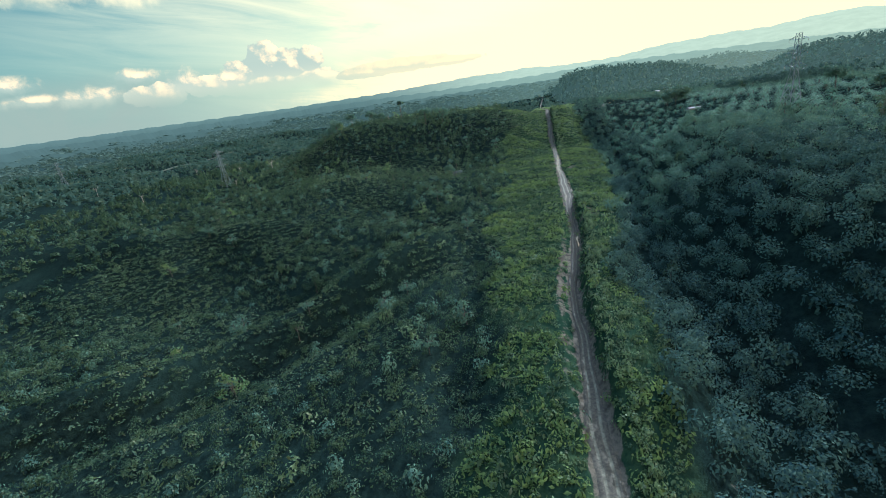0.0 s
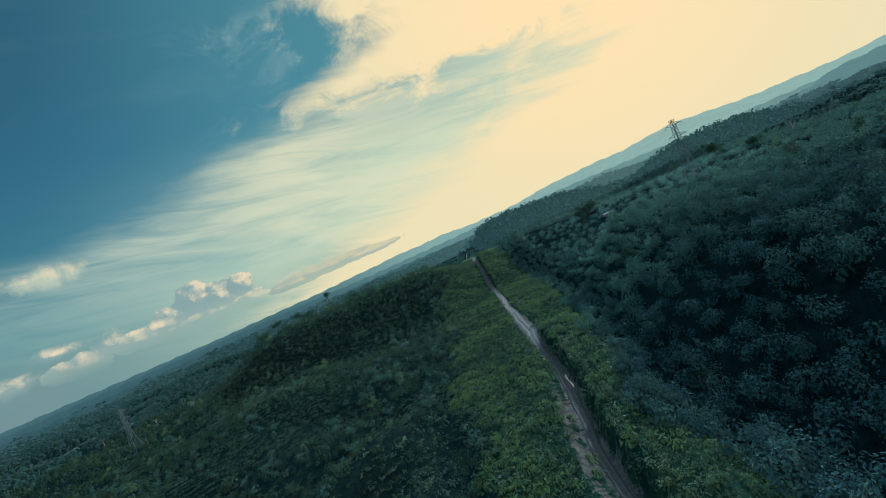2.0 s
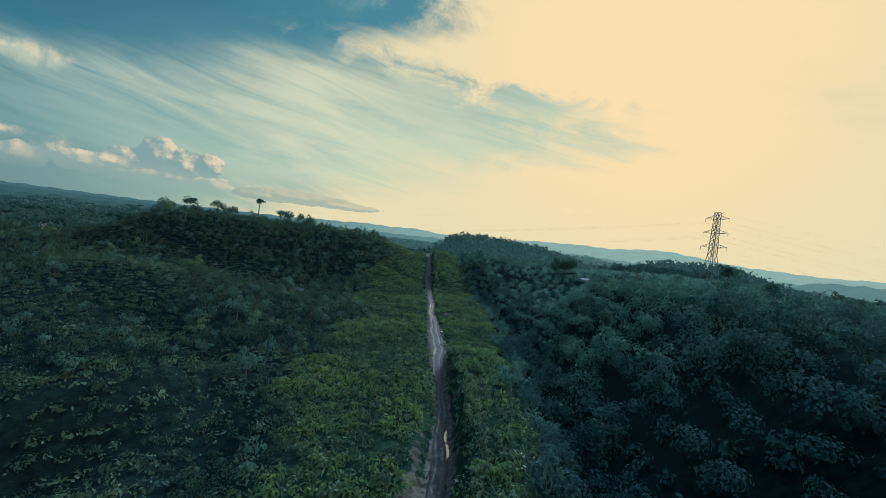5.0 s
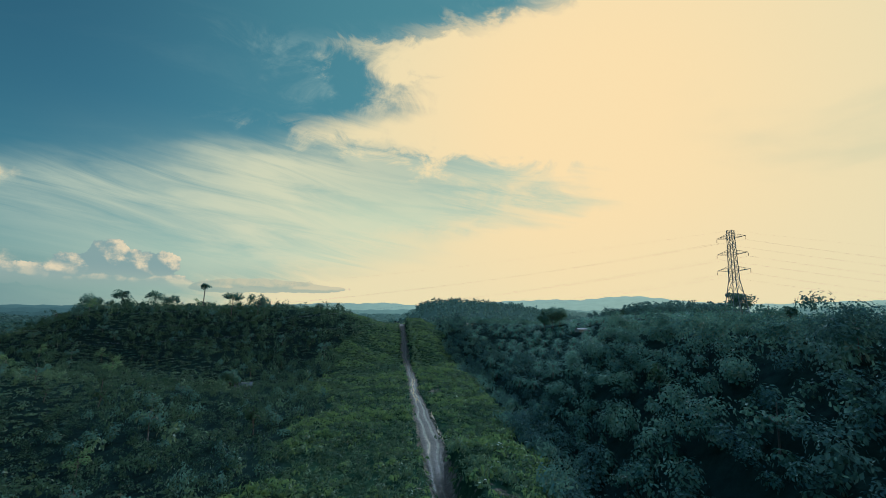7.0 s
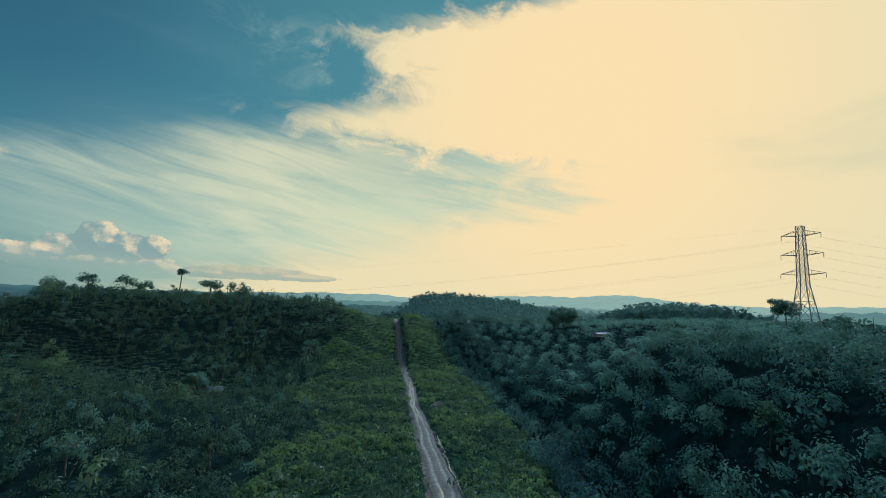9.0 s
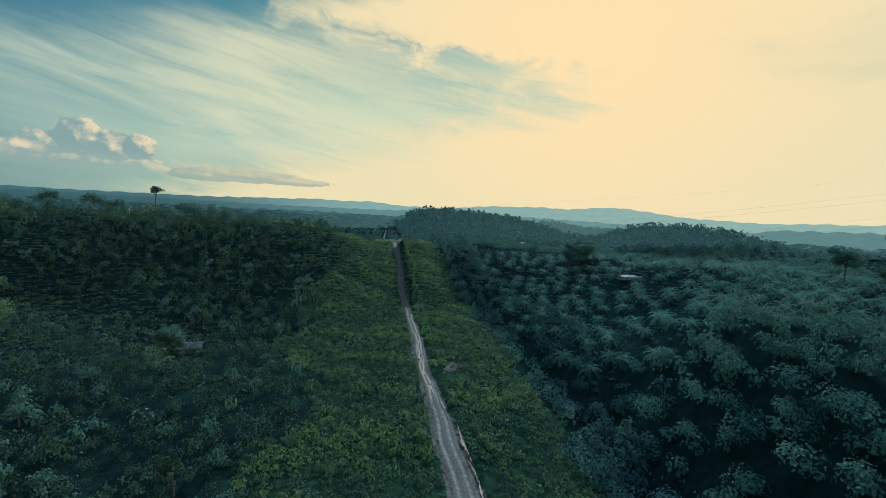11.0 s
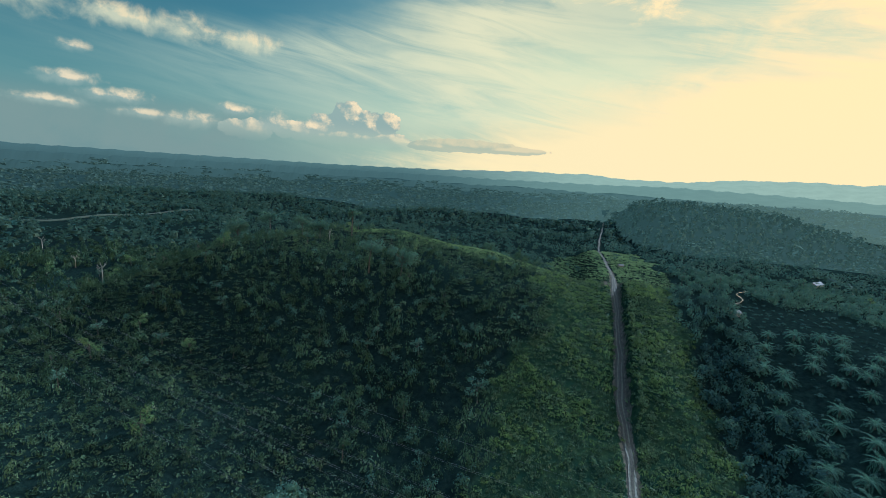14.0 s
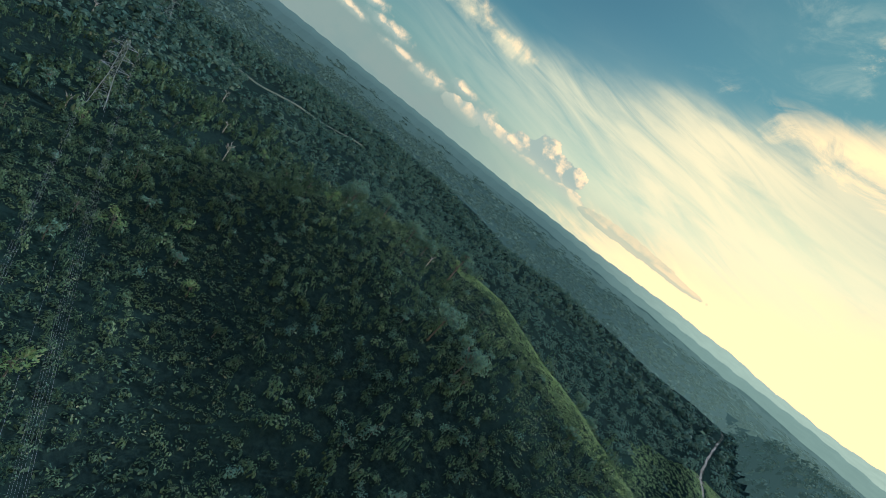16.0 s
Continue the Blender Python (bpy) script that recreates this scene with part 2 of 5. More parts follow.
def leafy(name, dark, light, dry, gloss=0.45, through=0.35, patch=0.035, dry_share=0.12, shine=0.22):
    """Foliage: each plant and leaf cluster differs, patches of growth differ, some is dry; light shines through."""
    m, n = material(name)
    g = where(n)
    big = n.noise(g.outputs["Position"], patch, 4.0, 0.6)
    small = n.noise(g.outputs["Position"], patch * 9, 3.0, 0.6)
    tone = n.tree.nodes.new("ShaderNodeAttribute")
    tone.attribute_name = "tone"
    mixv = n.math("ADD", n.math("MULTIPLY", n.math("SUBTRACT", g.outputs["Random Per Island"], 0.35), 0.80), n.math("MULTIPLY", n.step(big, 0.34, 0.66), 0.22))
    mixv = n.math("ADD", mixv, n.math("MULTIPLY", n.step(small, 0.35, 0.65), 0.12))
    mixv = n.math("ADD", mixv, n.math("MULTIPLY", tone.outputs["Fac"], 0.62))
    mixv = n.math("MINIMUM", n.math("MAXIMUM", mixv, 0.0), 1.15)
    col = n.mix(mixv, dark, light)
    col = n.mix(n.math("GREATER_THAN", n.math("FRACT", n.math("MULTIPLY", g.outputs["Random Per Island"], 17.3)), 1.0 - dry_share), col, dry)
    p = n.add("ShaderNodeBsdfPrincipled", Base_Color=col, Roughness=gloss)
    p.inputs["Specular IOR Level"].default_value = shine
    t = n.add("ShaderNodeBsdfTranslucent", Color=n.mix(0.5, col, light))
    s = n.add("ShaderNodeMixShader", Fac=through)
    n.tree.links.new(p.outputs[0], s.inputs[1]), n.tree.links.new(t.outputs[0], s.inputs[2])
    finish(n, s.outputs[0])
    return m


SHRUB = leafy("shrub_leaves", (0.012, 0.034, 0.030), (0.072, 0.116, 0.056), (0.124, 0.154, 0.096), 0.6, 0.30, dry_share=0.05, shine=0.02)
YOUNG = leafy("young_leaves", (0.038, 0.086, 0.057), (0.129, 0.187, 0.081), (0.136, 0.165, 0.085), 0.55, 0.30, dry_share=0.04, shine=0.12)
WILD = leafy("wild_grass", (0.024, 0.054, 0.042), (0.085, 0.128, 0.058), (0.136, 0.154, 0.085), 0.6, 0.28, 0.04, 0.03, 0.08)
GRASS = leafy("grass_leaves", (0.030, 0.072, 0.038), (0.134, 0.196, 0.058), (0.14, 0.17, 0.07), 0.6, 0.38, 0.06, 0.02, 0.06)
TREE = leafy("tree_leaves", (0.040, 0.092, 0.086), (0.116, 0.194, 0.124), (0.124, 0.156, 0.100), 0.6, 0.30, dry_share=0.06, shine=0.015)
MEADOW = leafy("meadow_grass", (0.090, 0.150, 0.070), (0.190, 0.270, 0.100), (0.18, 0.22, 0.10), 0.7, 0.42, 0.05, 0.04, 0.04)
# darker copy of the tree leaves: shade of slope and ravine in their colour
DEEP_SHADE = leafy("shade_painted_leaves", (0.029, 0.064, 0.067), (0.080, 0.136, 0.100), (0.08, 0.13, 0.09), 0.7, 0.18, dry_share=0.04, shine=0.01)
BRIGHT = leafy("bright_leaves", (0.056, 0.128, 0.057), (0.153, 0.224, 0.078), (0.181, 0.209, 0.095), 0.6, 0.40, shine=0.12)
PALM = leafy("palm_leaves", (0.040, 0.106, 0.080), (0.135, 0.240, 0.152), (0.12, 0.18, 0.11), 0.7, 0.38, 0.05, 0.04, 0.02)
FAR = leafy("far_canopy", (0.028, 0.070, 0.062), (0.076, 0.126, 0.090), (0.10, 0.14, 0.09), 0.8, 0.42, 0.010, 0.05, 0.03)

def rough_solid(name, colours, scale, rough=0.85, bump=0.3, metal=0.0, spec=0.3):
    m, n = material(name)
    g = where(n)
    a, b = n.noise(g.outputs["Position"], scale, 6.0, 0.6), n.noise(g.outputs["Position"], scale * 9, 4.0, 0.6)
    col = n.mix(n.step(a, 0.35, 0.65), colours[0], colours[1])
    col = n.mix(n.math("MULTIPLY", n.step(b, 0.45, 0.7), 0.5), col, colours[2])
    p = n.add("ShaderNodeBsdfPrincipled", Base_Color=col, Roughness=rough, Metallic=metal)
    p.inputs["Specular IOR Level"].default_value = spec
    bm = n.add("ShaderNodeBump", Strength=bump, Height=n.math("ADD", a, b))
    bm.inputs["Distance"].default_value = 0.15
    n.tree.links.new(bm.outputs[0], p.inputs["Normal"])
    finish(n, p.outputs[0])
    return m


BARK = rough_solid("bark", ((0.060, 0.052, 0.042), (0.10, 0.09, 0.074), (0.14, 0.13, 0.11)), 1.2)
DEADWOOD = rough_solid("dead_wood", ((0.30, 0.28, 0.24), (0.42, 0.40, 0.35), (0.20, 0.18, 0.15)), 1.5)
STEEL = rough_solid("galvanised_steel", ((0.13, 0.17, 0.18), (0.21, 0.25, 0.26), (0.10, 0.13, 0.14)), 0.8, 0.7, 0.05, 0.0, 0.15)
WIRE = rough_solid("aluminium_wire", ((0.20, 0.21, 0.22), (0.28, 0.29, 0.30), (0.16, 0.16, 0.16)), 0.5, 0.6, 0.0, 0.0, 0.3)
PORCELAIN = rough_solid("brown_porcelain", ((0.12, 0.07, 0.05), (0.16, 0.10, 0.07), (0.09, 0.05, 0.04)), 4.0, 0.25, 0.0)
TIN = rough_solid("zinc_roof_sheet", ((0.15, 0.16, 0.16), (0.22, 0.23, 0.23), (0.13, 0.13, 0.12)), 0.7, 0.75, 0.05, 0.0, 0.2)
OLD_TIN = rough_solid("weathered_roof_sheet", ((0.05, 0.065, 0.07), (0.09, 0.11, 0.115), (0.07, 0.065, 0.055)), 0.7, 0.5, 0.05, 0.3)
PLANK = rough_solid("grey_planks", ((0.16, 0.14, 0.11), (0.24, 0.21, 0.17), (0.30, 0.27, 0.22)), 1.5)
PLASTER = rough_solid("pale_wall", ((0.24, 0.24, 0.21), (0.32, 0.32, 0.28), (0.18, 0.17, 0.15)), 0.8)
GRASSY_SOIL = rough_solid("grassy_road", ((0.040, 0.056, 0.036), (0.062, 0.076, 0.050), (0.036, 0.058, 0.034)), 0.2, 0.9, 0.6)


def track_material():
    """Wet clay track: pale dried crown, darker ruts, damp patches that shine, painted bank shade."""
    m, n = material("clay_track")
    g = where(n)
    at = n.tree.nodes.new("ShaderNodeAttribute")
    at.attribute_name = "rut"
    a, b = n.noise(g.outputs["Position"], 0.12, 5.0, 0.6), n.noise(g.outputs["Position"], 1.4, 6.0, 0.65)
    grit = n.noise(g.outputs["Position"], 0.55, 6.0, 0.7, 0.6)
    col = n.mix(n.step(b, 0.35, 0.68), (0.060, 0.060, 0.046), (0.115, 0.110, 0.080))
    pale = n.math("MULTIPLY", n.step(at.outputs["Fac"], 0.15, 0.8), n.step(grit, 0.30, 0.62))
    col = n.mix(pale, col, n.mix(b, (0.160, 0.168, 0.115), (0.228, 0.236, 0.165)))
    # darkening along the track that stands in for shade in its cuts
    track_shade = n.tree.nodes.new("ShaderNodeAttribute")
    track_shade.attribute_name = "track_shade"
    damp_shade = n.math("MULTIPLY", n.step(a, 0.46, 0.60), 0.35)
    damp_shade = n.math("MAXIMUM", damp_shade, n.math("MULTIPLY", track_shade.outputs["Fac"], 0.75))
    col = n.mix(damp_shade, col, (0.034, 0.035, 0.028))
    p = n.add("ShaderNodeBsdfPrincipled", Base_Color=col, Roughness=n.math("SUBTRACT", 0.9, n.math("MULTIPLY", damp_shade, 0.25)))
    p.inputs["Specular IOR Level"].default_value = 0.06
    bm = n.add("ShaderNodeBump", Strength=0.6, Height=b)
    bm.inputs["Distance"].default_value = 0.2
    n.tree.links.new(bm.outputs[0], p.inputs["Normal"])
    finish(n, p.outputs[0])
    return m


TRACK = track_material()


def water_material():
    m, n = material("muddy_water")
    g = where(n)
    p = n.add("ShaderNodeBsdfPrincipled", Base_Color=(0.24, 0.225, 0.18), Roughness=0.04, IOR=2.3)
    bm = n.add("ShaderNodeBump", Strength=0.05, Height=n.noise(g.outputs["Position"], 3.0, 2.0))
    n.tree.links.new(bm.outputs[0], p.inputs["Normal"])
    finish(n, p.outputs[0])
    return m


WATER = water_material()
POND = rough_solid("pond_water", ((0.012, 0.016, 0.018), (0.018, 0.022, 0.024), (0.02, 0.022, 0.02)), 0.05, 0.12, 0.0, 0.0, 0.4)


def ground_material():
    """Undergrowth over earth darkened for shade between plants, bare soil where nothing grows."""
    m, n = material("overgrown_ground")
    g = where(n)
    at = n.tree.nodes.new("ShaderNodeAttribute")
    at.attribute_name = "bare"
    a, b = n.noise(g.outputs["Position"], 0.02, 5.0, 0.6), n.noise(g.outputs["Position"], 0.45, 7.0, 0.7)
    # near-black greens, shade of the gaps between plants put into the ground
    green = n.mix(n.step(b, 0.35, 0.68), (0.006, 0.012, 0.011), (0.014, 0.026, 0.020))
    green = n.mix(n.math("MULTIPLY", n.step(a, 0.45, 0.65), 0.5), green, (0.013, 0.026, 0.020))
    soil = n.mix(n.step(b, 0.35, 0.65), (0.050, 0.049, 0.038), (0.12, 0.112, 0.082))
    turf = n.tree.nodes.new("ShaderNodeAttribute")
    turf.attribute_name = "turf"
    sward = n.mix(n.step(b, 0.30, 0.70), (0.012, 0.028, 0.017), (0.036, 0.062, 0.027))
    sward = n.mix(n.step(n.noise(g.outputs["Position"], 0.09, 4.0, 0.6), 0.4, 0.62), sward, (0.013, 0.030, 0.018))
    green = n.mix(turf.outputs["Fac"], green, sward)
    col = n.mix(n.step(n.math("ADD", at.outputs["Fac"], n.math("MULTIPLY", n.math("SUBTRACT", n.noise(g.outputs["Position"], 0.22, 5.0, 0.7), 0.5), 2.2)), 0.40, 0.6), green, soil)
    p = n.add("ShaderNodeBsdfPrincipled", Base_Color=col, Roughness=0.9)
    p.inputs["Specular IOR Level"].default_value = 0.0
    bm = n.add("ShaderNodeBump", Strength=0.8, Height=b)
    bm.inputs["Distance"].default_value = 0.8
    n.tree.links.new(bm.outputs[0], p.inputs["Normal"])
    finish(n, p.outputs[0])
    return m


GROUND = ground_material()


def backdrop_material(name, haze_shades, leaf=0.0):
    """Far wooded hills; moist haze painted as emission, brighter sunwards; colours over bearings."""
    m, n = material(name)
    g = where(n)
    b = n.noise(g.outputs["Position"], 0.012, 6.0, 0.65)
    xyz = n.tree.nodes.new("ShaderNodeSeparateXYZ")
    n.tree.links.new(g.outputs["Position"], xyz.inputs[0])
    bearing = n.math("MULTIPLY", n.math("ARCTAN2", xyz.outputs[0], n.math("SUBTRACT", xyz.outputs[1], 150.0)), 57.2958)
    col = balanced(haze_shades[0][1])
    for (a0, _), (a1, shade) in zip(haze_shades, haze_shades[1:]):
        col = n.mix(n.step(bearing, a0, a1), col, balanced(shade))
    # darker low down on the left, where the painted haze thins
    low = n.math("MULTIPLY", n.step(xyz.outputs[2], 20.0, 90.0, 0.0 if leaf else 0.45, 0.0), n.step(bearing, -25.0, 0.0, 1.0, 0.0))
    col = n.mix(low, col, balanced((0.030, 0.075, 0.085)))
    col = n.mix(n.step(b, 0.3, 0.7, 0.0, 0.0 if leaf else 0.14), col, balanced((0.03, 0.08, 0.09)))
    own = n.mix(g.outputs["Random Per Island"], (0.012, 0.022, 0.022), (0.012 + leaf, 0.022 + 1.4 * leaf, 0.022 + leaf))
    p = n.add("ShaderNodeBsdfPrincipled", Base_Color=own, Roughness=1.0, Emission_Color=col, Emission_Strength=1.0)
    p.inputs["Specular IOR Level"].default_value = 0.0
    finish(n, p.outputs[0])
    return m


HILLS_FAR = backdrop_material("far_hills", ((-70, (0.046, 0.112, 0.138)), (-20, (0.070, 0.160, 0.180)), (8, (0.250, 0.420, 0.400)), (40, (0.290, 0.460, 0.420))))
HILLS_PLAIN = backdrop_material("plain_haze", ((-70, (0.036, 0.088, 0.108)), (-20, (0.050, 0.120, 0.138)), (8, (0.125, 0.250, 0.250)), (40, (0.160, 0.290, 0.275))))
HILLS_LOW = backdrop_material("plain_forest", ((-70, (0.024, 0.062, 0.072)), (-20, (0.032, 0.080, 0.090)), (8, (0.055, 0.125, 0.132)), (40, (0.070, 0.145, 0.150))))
# woods and forest floor in the distance, haze added as glow
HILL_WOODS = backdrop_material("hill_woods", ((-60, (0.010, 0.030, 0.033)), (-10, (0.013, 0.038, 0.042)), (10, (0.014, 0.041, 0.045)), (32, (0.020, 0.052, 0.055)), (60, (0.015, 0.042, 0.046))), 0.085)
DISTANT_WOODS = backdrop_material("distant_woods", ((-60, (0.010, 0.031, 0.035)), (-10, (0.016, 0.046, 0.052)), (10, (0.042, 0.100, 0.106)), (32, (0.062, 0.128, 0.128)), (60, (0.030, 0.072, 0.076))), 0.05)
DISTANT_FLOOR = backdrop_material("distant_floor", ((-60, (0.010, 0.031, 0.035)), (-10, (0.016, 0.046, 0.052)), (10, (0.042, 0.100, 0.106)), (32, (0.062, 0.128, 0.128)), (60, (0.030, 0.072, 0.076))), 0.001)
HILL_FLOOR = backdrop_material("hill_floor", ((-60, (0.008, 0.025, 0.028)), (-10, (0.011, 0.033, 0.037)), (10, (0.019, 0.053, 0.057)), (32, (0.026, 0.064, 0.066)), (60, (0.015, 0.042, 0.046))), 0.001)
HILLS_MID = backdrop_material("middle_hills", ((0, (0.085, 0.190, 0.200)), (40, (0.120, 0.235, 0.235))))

# ---- the lie of the land ----
def bend(y):
    """The track swings aside at the near end of the valley."""
    t = np.clip((np.asarray(y, float) - 95) / 77, 0, 1)
    return 6.2 * (1 - t * t * (3 - 2 * t))


def track_x(y):
    sway = sum(np.interp(y + o, (200, 250, 275, 300, 332, 360, 404, 440, 480, 610, 680, 775, 900, 1080), (0, 0.7, 0.8, 1.4, 1.9, 2.5, 0.8, -0.9, 0, 0, -2, -6, -3, 6)) for o in (-12, 0, 12)) / 3
    return 18.7 + 0.097 * y + 1.1 * np.sin(y / 31.0) * np.exp(-((y - 300) / 120) ** 2) + sway - bend(y)


TRACK_Y = (-300, 40, 150, 220, 300, 400, 430, 463, 520, 558, 590, 650, 720, 820, 1000, 1250, 1600)
TRACK_Z = (16, 12, 8.5, 6, 5, 6.5, 8.5, 16, 25, 29, 29.5, 24.5, 22, 12, 16, 48, 30)


def track_z(y):
    return sum(np.interp(y + o, TRACK_Y, TRACK_Z) for o in (-14, -7, 0, 7, 14)) / 5


def soft(x, lo, hi):
    t = np.clip((x - lo) / (hi - lo), 0, 1)
    return t * t * (3 - 2 * t)


def hump(x, y, cx, cy, rx, ry):
    return np.exp(-((x - cx) / rx) ** 2 - ((y - cy) / ry) ** 2)


def wave(x, y, size, seed=0.0):
    """Smooth uneven ground, from -1 to 1."""
    a, b = x / size + seed, y / size - seed * 1.7
    return (np.sin(a + 1.3 * np.sin(b * 0.7)) + np.sin(b * 1.1 + 1.7 * np.sin(a * 0.6 + 2)) + 0.6 * np.sin(1.9 * a + 2.3 * b)) / 2.6


def track_width(y):
    """Wide in the muddy bottom, narrow in the cuts and beyond the crest."""
    return (0.85 + 0.10 * np.sin(y / 17.0) + 0.06 * np.sin(y / 5.3)) * np.interp(y, (0, 45, 90, 195, 232, 292, 318, 400, 430, 560, 600, 640, 1000), (0.95, 0.9, 0.62, 0.62, 1.25, 1.3, 0.85, 0.85, 0.85, 0.8, 0.6, 0.5, 0.5))


def slope_start(y):
    return bend(y) + np.interp(y, (0, 150, 330, 520), (26, 24, 46, 50))


def hill_share(x, y):
    """Two domed wooded hills beyond the plantation, 0 to 1."""
    first_hill = soft(x, 135, 195) * soft(-x, -570, -360) * (1 + 0.16 * hump(x, y, 245, 1035, 75, 400)) * np.exp(-((y - 1035) / np.where(y < 1035, 175, 300)) ** 2)
    second_hill = 1 - (1 - hump(x, y, 628, 840, 95, 150)) ** 2
    return np.maximum(first_hill, second_hill)


def height(x, y):
    x, y = np.asarray(x, float), np.asarray(y, float)
    e = x - track_x(y)
    # knoll to the left of the track, its crest running across
    back = 546 + 0.6 * np.clip(2 - x, 0, 95)
    rise = np.where(y < 515, np.exp(-((515 - np.minimum(y, 515)) / 85) ** 2), np.exp(-((np.maximum(y, back) - back) / 42) ** 2))
    left = 4 + 39 * rise * soft(x, -300, -150) * (1 - 0.33 * soft(x, -12, 75))
    left = left - 20 * np.exp(-((y - 150) / 75) ** 2) * soft(-x, 45, 130) + 9 * hump(x, y, -120, 320, 60, 45)
    left = left + 7 * np.exp(-((y - 90) / 60) ** 2) * soft(x, -60, -5) + 3.0 * wave(x, y, 23, 1.0) * soft(-e, 45, 90)
    # a spur with gullies on either side, then the ditch beside the mown strip
    s = ((x + 70) - (y - 137)) / 1.414
    win = soft(-y, -235, -195) * soft(-x, 15, 40) * soft(y, 20, 60)
    left = left + win * (8 * np.exp(-(s / 12) ** 2) - 8 * np.exp(-((s - 24) / 11) ** 2) - 8 * np.exp(-((s + 30) / 14) ** 2))
    left = left - 7 * np.exp(-((x + 13) / 9) ** 2) * soft(y, 30, 70) * soft(-y, -190, -150)
    left = left + 5 * np.exp(-((y - 246) / 16) ** 2) * soft(-x, 120, 170)
    # slope to the right, up to the pylon's shelf: a steep wooded face first, then gentler
    steep = soft(y, 20, 95) * soft(-y, -330, -270)
    up = np.maximum(0, e - slope_start(y))
    k = 0.08 + 0.27 * soft(y, 20, 110)
    right = 5 + up * k * (1 - steep) + steep * (25 * soft(up, 0, 48) + 0.14 * up)
    right = right - 3.5 * np.exp(-((e - 42) / 16) ** 2) * soft(-y, -150, -110)
    right = np.where(right > 30, 30 + 8 * np.tanh((right - 30) / 8), right)
    right = right + 3.0 * hump(x, y, 177, 261, 16, 16)
    flat = 27 + 3 * wave(x, y, 60, 4.0)
    # a ravine between the strip and the planted slope
    gully = np.exp(-((e - strip_right(y) - 10) / 8.5) ** 2) * soft(y, 60, 130) * soft(-y, -540, -480)
    right = right + (flat - right) * soft(y, 400, 530) + 2.5 * wave(x, y, 31, 3.0) * soft(e, 60, 110) - 5.0 * gully
    side = soft(e, -18, 18)
    z = left * (1 - side) + right * side
    # rolling country beyond
    far = 6 + 8 * wave(x, y, 120, 2.0) + 7 * wave(x, y, 52, 5.0)
    far = far + 24 * soft(x, 250, 900) * soft(y, -200, 300) * soft(-y, -760, -560)
    hills = hill_share(x, y)
    far = far * (1 - 0.6 * hills) + 50 * hills
    far = far + 30 * np.exp(-((y - 1600) / 300) ** 2) * soft(x - 0.16 * y, 40, 160) * soft(-x, -1150, -800)
    out = np.maximum(np.maximum(soft(y, 640, 900), soft(-y, 60, 260)), np.maximum(soft(-x, 280, 420), soft(x, 300, 460)))
    z = z + (far - z) * out
    z = z + (6 - z) * np.minimum(1, 2.2 * hump(x, y, -1000, 716, 62, 36))
    # the track's own bed
    near = np.exp(-(np.maximum(np.abs(e) - 6, 0) / 16) ** 2) * soft(-y, -1150, -1020)
    zt = track_z(y)
    z = z + (zt - z) * near
    # banks where the track is cut into the ground
    cut = soft(-y, -235, -205) * soft(y, 20, 60) + 1.15 * soft(y, 405, 440) * soft(-y, -575, -545)
    z = z + cut * (6.0 * soft(e, 1.7, 5.6) * (1 - soft(e, 14, 30)) + 1.6 * soft(-e, 2.2, 5.5) * (1 - soft(-e, 10, 22)))
    bed = 1 - soft(np.abs(e) - 2.7 * track_width(y), 0.3, 1.7)
    return z - 0.55 * bed * soft(-y, -1060, -1000) + 0.35 * wave(x, y, 6.0) * (1 - bed)


def bare(x, y):
    """Where soil lies open: cut banks along the track, the scraped crest."""
    e = x - track_x(y)
    b = 0.85 * hump(e - 0.25 * (y - 322), y, 10.5, 322, 3.2, 9) + 0.6 * hump(e, y, 8.5, 176, 3.5, 12) + 0.7 * hump(e, y, -4.6, 336, 2.0, 8)
    b = b + 1.1 * hump(e, y, 10, 562, 7, 10) + 0.9 * hump(e, y, -6, 563, 3.5, 9)
    b = b + 0.9 * hump(e, y, 1.5, 677, 4, 6) + 0.9 * hump(e, y, 0, 772, 6, 6) + 0.8 * hump(x, y, -985, 742, 45, 14)
    cut = soft(-y, -235, -205) * soft(y, 20, 60) + soft(y, 405, 440) * soft(-y, -575, -545)
    b = b + 0.32 * cut * np.exp(-((e - 3.4) / 1.5) ** 2)
    b = b + 0.8 * (1 - soft(np.abs(e) - 2.7 * track_width(y), 0.0, 1.6)) * soft(-y, -640, -610) + 0.75 * hump(e, y, -4.4, 110, 1.6, 60)
    b = b + 0.40 * (1 - soft(np.abs(e), 1.4, 2.4)) * soft(y, 610, 640) * soft(-y, -1250, -1100)
    return b


def mesh_object(name, verts, faces, mat, smooth=False):
    """One object out of arrays; faces all have the same number of corners."""
    me = bpy.data.meshes.new(name)
    nf, c = faces.shape
    me.vertices.add(len(verts)), me.loops.add(nf * c), me.polygons.add(nf)
    me.vertices.foreach_set("co", np.ascontiguousarray(verts, np.float32).ravel())
    me.loops.foreach_set("vertex_index", np.ascontiguousarray(faces, np.int32).ravel())
    me.polygons.foreach_set("loop_start", np.arange(0, nf * c, c, dtype=np.int32))
    me.polygons.foreach_set("use_smooth", np.full(nf, smooth))
    me.update(calc_edges=True)
    me.materials.append(mat)
    return new(name, me)


def spread(dense_from, dense_to, step, far_lo, far_hi, grow=1.13):
    mid = np.arange(dense_from, dense_to + step / 2, step)
    lo, hi, s = [], [], step
    v = dense_from
    while v > far_lo:
        s *= grow
        v -= s
        lo.append(v)
    v, s = dense_to, step
    while v < far_hi:
        s *= grow
        v += s
        hi.append(v)
    return np.array(lo[::-1] + list(mid) + hi)


